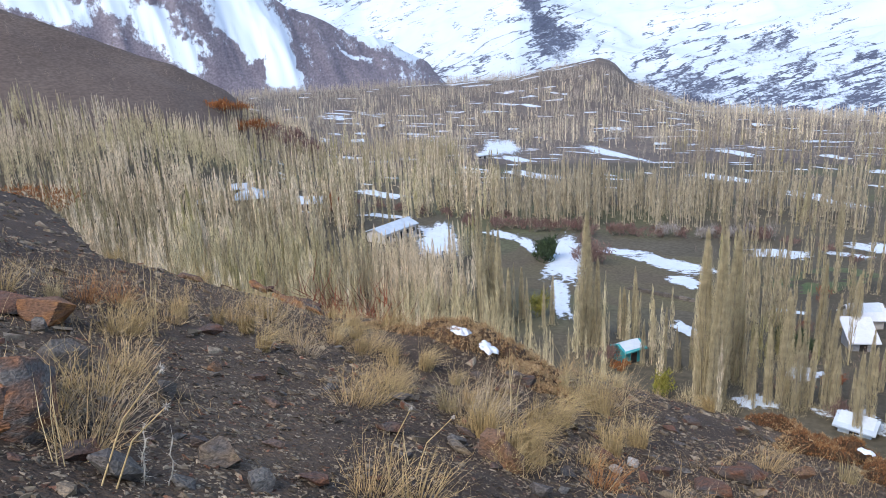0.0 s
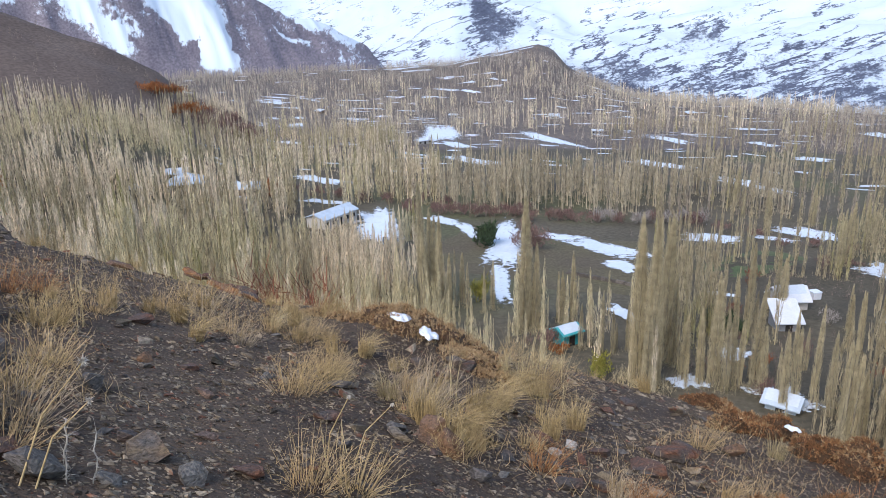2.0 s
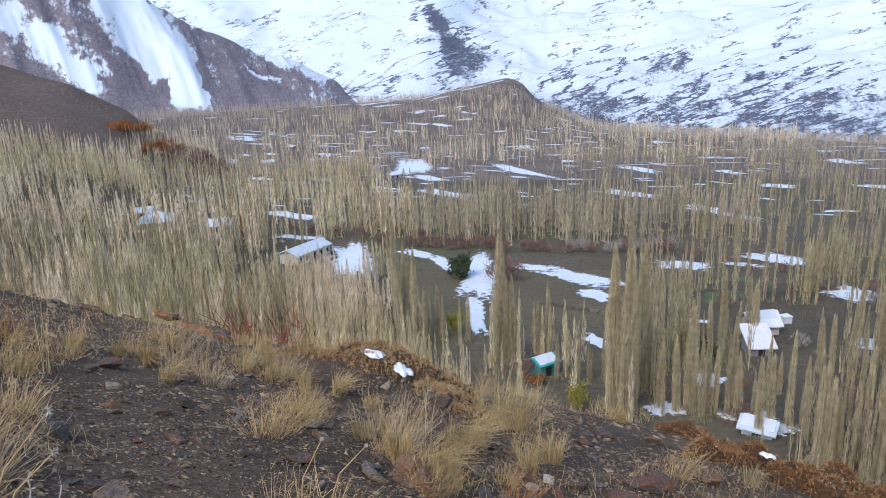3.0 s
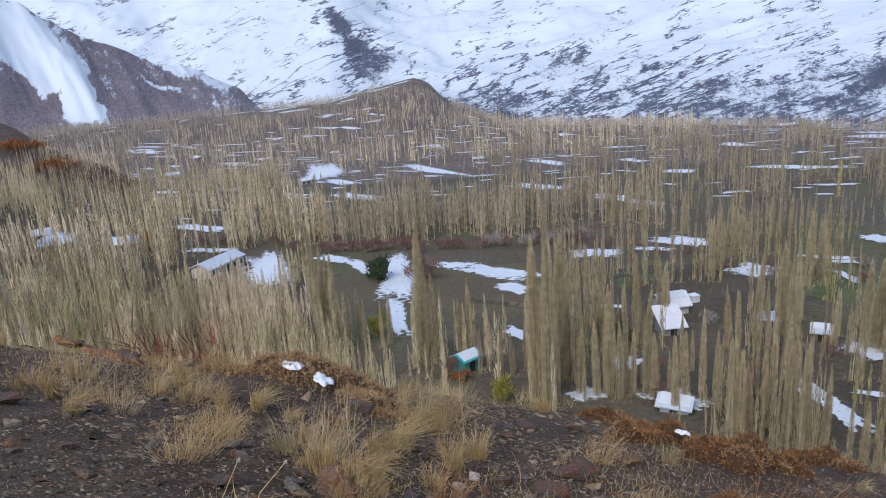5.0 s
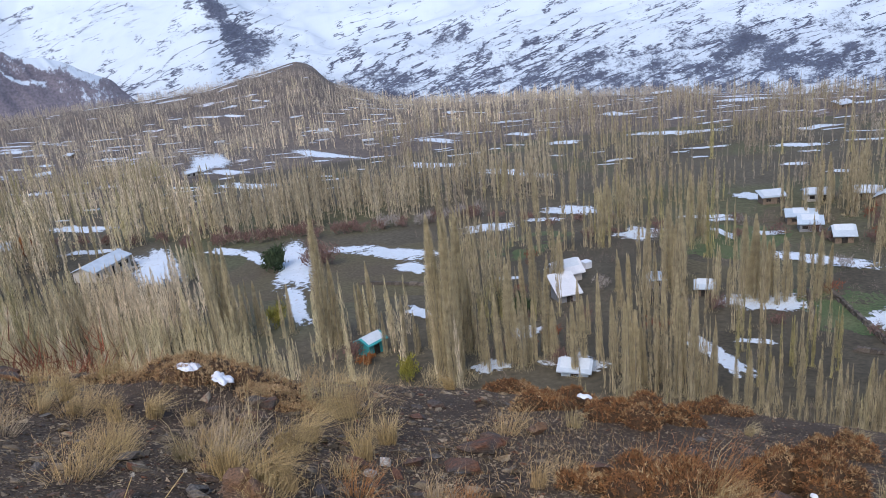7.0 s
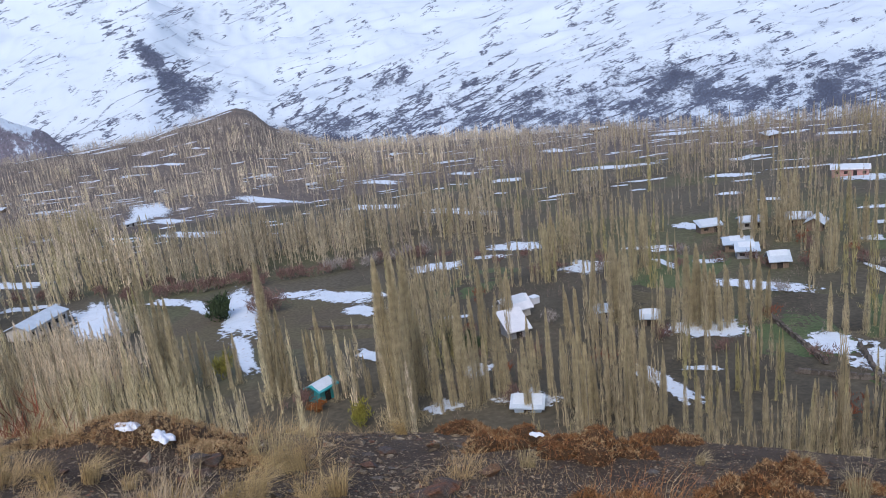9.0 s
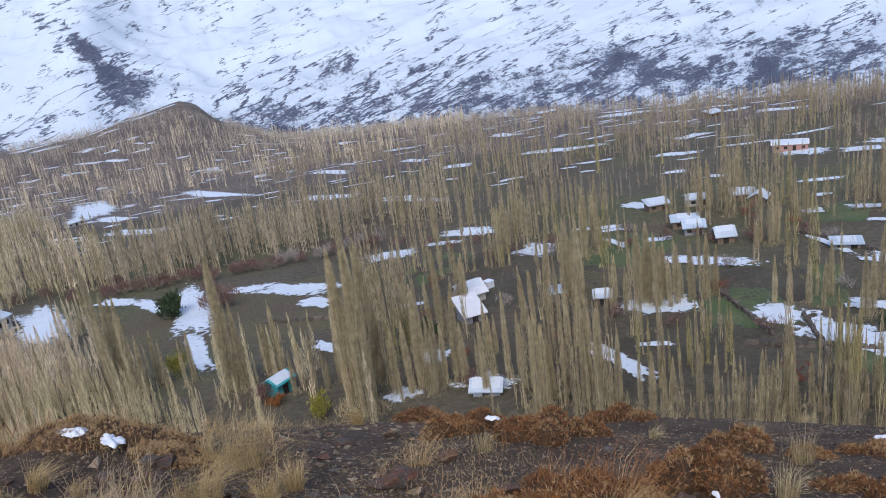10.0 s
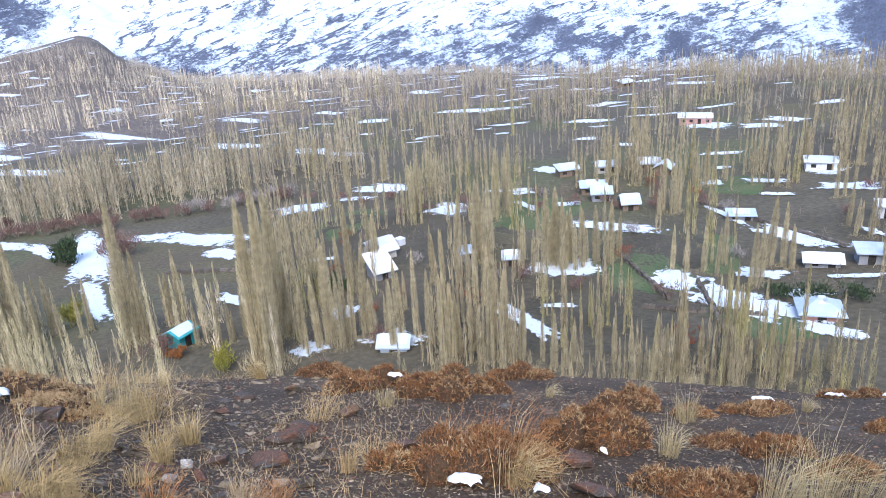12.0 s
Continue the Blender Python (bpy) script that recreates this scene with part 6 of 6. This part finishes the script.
# thistle stalks with spiny heads
def thistle(x, y, tip, head):
    thing = new("dry_thistle")
    z = gz(x, y)
    b, t = Vector((0, 0, -0.02)), Vector((tip[0] - x, tip[1] - y, tip[2] - z))
    m = (b + t) / 2 + Vector((-0.03, 0.0, 0.03))
    v, f = tube([b, m, t], [0.0036, 0.003, 0.0022], 6)
    stem = new("stem", mesh_of("stem", v, f, GRASS["gold"], True))
    g = np.random.default_rng(int(head * 1000))
    n = 46
    d = g.normal(size=(n, 3)) + np.array([[0, 0, 0.3]])
    d /= np.linalg.norm(d, axis=1, keepdims=True)
    o = np.array([tuple(t)] * n)
    v, f = spikes(o, o + d * head * (0.6 + 0.4 * g.random((n, 1))), 0.007)
    flower = new("flower_head", mesh_of("flower_head", v, f, M_PALE))
    for ob in (stem, flower):
        ob.parent = thing
    thing.matrix_basis = Matrix.Translation((x, y, z))
    return tagged(thing, "dry straw thistle stalk with a spiny pale head", "plant", "thistle stalks")


M_PALE = straw("bleached_spines", (0.343, 0.304, 0.238), (0.409, 0.370, 0.297))
thistle(-1.78, 1.72, (-1.742, 2.085, -1.198), 0.033)
thistle(-1.74, 1.74, (-1.64, 1.95, -1.267), 0.024)
thistle(-1.10, 2.61, (-1.02, 2.77, -1.68), 0.016)
thistle(-1.06, 2.87, (-0.87, 2.93, -1.80), 0.016)
g0 = np.random.default_rng(77)
for tx, ty in ((-1.66, 1.91), (-1.80, 1.94), (-1.72, 1.86)):
    pts = [(0, 0, -0.01)]
    for k in range(7):
        pts.append((pts[-1][0] + g0.normal(0.006, 0.006), pts[-1][1] + g0.normal(0.0, 0.006), pts[-1][2] + 0.03))
    base = np.array([pts[1 + int(k)] for k in g0.integers(0, 7, 40)])
    v2, f2 = spikes(base, base + g0.normal(0, 0.018, (40, 3)), 0.0022)
    v, f = join([tube(pts, [0.0024] * 8, 5), (v2, f2)])
    ob = new("thorny_twig", mesh_of("thorny_twig", v, f, M_PALE))
    ob.matrix_basis = Matrix.Translation((tx, ty, gz(tx, ty)))
    tagged(ob, "bleached thorny twig sticking out of the scree", "twig", "thorny twigs")


# shale: single stones on the slope, then countless small flakes
def flake(g, n, lo, hi, x, y):
    """Tilted thin wedges of shale lying on the slope."""
    size = lo + (hi - lo) * g.random(n) ** 2.6
    z = hill_z(x, y)
    c = np.array([[-1, -0.6, -1], [1, -0.7, -1], [0.1, 1.0, -1], [-0.8, -0.45, 1], [0.85, -0.5, 1], [0.1, 0.75, 1]], float)
    p = np.broadcast_to(c, (n, 6, 3)) * (1 + g.normal(0, 0.26, (n, 6, 3))) + g.normal(0, 0.12, (n, 6, 3)) * [1, 1, 0]
    p = p * np.stack([size / 2, size * (0.25 + 0.22 * g.random(n)), size * (0.06 + 0.14 * g.random(n))], 1)[:, None]
    a, tx, ty = g.random(n) * 6.2832, g.normal(0, 0.3, n), g.normal(0.0, 0.3, n)
    ca, sa = np.cos(a)[:, None], np.sin(a)[:, None]
    q = np.stack([p[..., 0] * ca - p[..., 1] * sa, p[..., 0] * sa + p[..., 1] * ca, p[..., 2]], -1)
    q[..., 2] += q[..., 0] * (tx - 0.24)[:, None] + q[..., 1] * (ty - 0.39)[:, None]
    q += np.stack([x, y, z + size * 0.06], 1)[:, None]
    t = np.array([[3, 4, 5], [0, 1, 4], [0, 4, 3], [1, 2, 5], [1, 5, 4], [2, 0, 3], [2, 3, 5]])
    f = (np.arange(n)[:, None, None] * 6 + t[None]).reshape(-1, 3)
    return q.reshape(-1, 3), f


def on_slope(g, n, r0, r1, az0=-52, az1=62):
    r = r0 + (r1 - r0) * g.random(n) ** 0.8
    a = np.radians(az0 + (az1 - az0) * g.random(n))
    return r * np.sin(a), r * np.cos(a)


g1 = np.random.default_rng(41)
x, y = on_slope(g1, 60000, 1.8, 9.6)
xw, yw = on_slope(g1, 2500, 9.0, 18.0, -56, -41)
x, y = np.concatenate([x, xw]), np.concatenate([y, yw])
keep = (vnoise(x * 1.3, y * 1.3, 5) > 0.06 + 0.3 * vnoise(x * 0.4, y * 0.4, 8)) & (g1.random(len(x)) > 0.4 * step01(0.5, 3.0, x))
v, f = flake(g1, int(keep.sum()), 0.010, 0.045, x[keep], y[keep])
tagged(new("shale_flakes", mesh_of("shale_flakes", v, f, M_FLAKES)), "countless grey shale flakes strewn over the slope", "scree", kind="stuff")
x, y = on_slope(g1, 700, 3.6, 9.4, -52, 12)
xw, yw = on_slope(g1, 500, 8.5, 18.0, -56, -41)
x, y = np.concatenate([x, xw]), np.concatenate([y, yw])
v, f = flake(g1, len(x), 0.05, 0.15, x, y)
tagged(new("shale_slabs", mesh_of("shale_slabs", v, f, M_FLAKES)), "larger flat shale plates strewn over the scree", "scree", kind="stuff")
x, y = on_slope(g1, 11000, 1.8, 5.5)
xw, yw = on_slope(g1, 2500, 0.3, 3.5, -180, 180)
x, y = np.concatenate([x, xw]), np.concatenate([y, yw])
v, f = flake(g1, len(x), 0.008, 0.024, x, y)
xw, yw = on_slope(np.random.default_rng(77), 27000, 2.4, 8.0, -50, 52)
v2, f2 = flake(np.random.default_rng(78), len(xw), 0.010, 0.030, xw, yw)
v, f = np.concatenate([v, v2]), np.concatenate([f, f2 + len(v)])
tagged(new("shale_grit", mesh_of("shale_grit", v, f, M_FLAKES)), "fine shale grit between the stones", "scree", kind="stuff")
x, y = on_slope(g1, 16000, 1.8, 9.8, -52, 62)
keep = (vnoise(x * 0.8 + 3, y * 0.8, 15) > 0.50 + 0.16 * step01(-1.5, 1.5, x)) & (np.hypot(x, y) > 3.4) & (g1.random(len(x)) < 0.8)
x, y = x[keep], y[keep]
n = len(x)
b = np.stack([x, y, hill_z(x, y) - 0.01], 1)
ln = 0.05 + 0.13 * g1.random(n) ** 1.5
t = b + np.stack([g1.normal(0, 0.5, n) * ln, g1.normal(0, 0.5, n) * ln, ln], 1)
v, f = spikes(b, t, 0.0034, (b + t) / 2 + g1.normal(0, 0.012, (n, 3)))
tagged(new("dry_stubble", mesh_of("dry_stubble", v, f, GRASS["tan"])), "thin dry stubble growing through the scree", "grass", kind="stuff")
STONES = [hull_mesh("stone", (1.0, 0.62, 0.30), 40 + k, ROCKS[c], 13) for k, c in enumerate(("grey", "dark", "red", "grey", "brown", "dark", "grey", "tan"))]
x, y = on_slope(g1, 270, 1.9, 8.6)
for k in range(len(x)):
    s = 0.05 + 0.10 * g1.random() ** 2
    ob = new("stone", STONES[k % 8])
    ob.parent = hillside
    ob.matrix_basis = Matrix.Translation((x[k], y[k], gz(x[k], y[k]))) @ slope_turn(x[k], y[k]) @ pose(0, 0, 0, g1.normal(0, 9), g1.normal(0, 9), 360 * g1.random()) @ Matrix.Diagonal((s, s, s, 1))
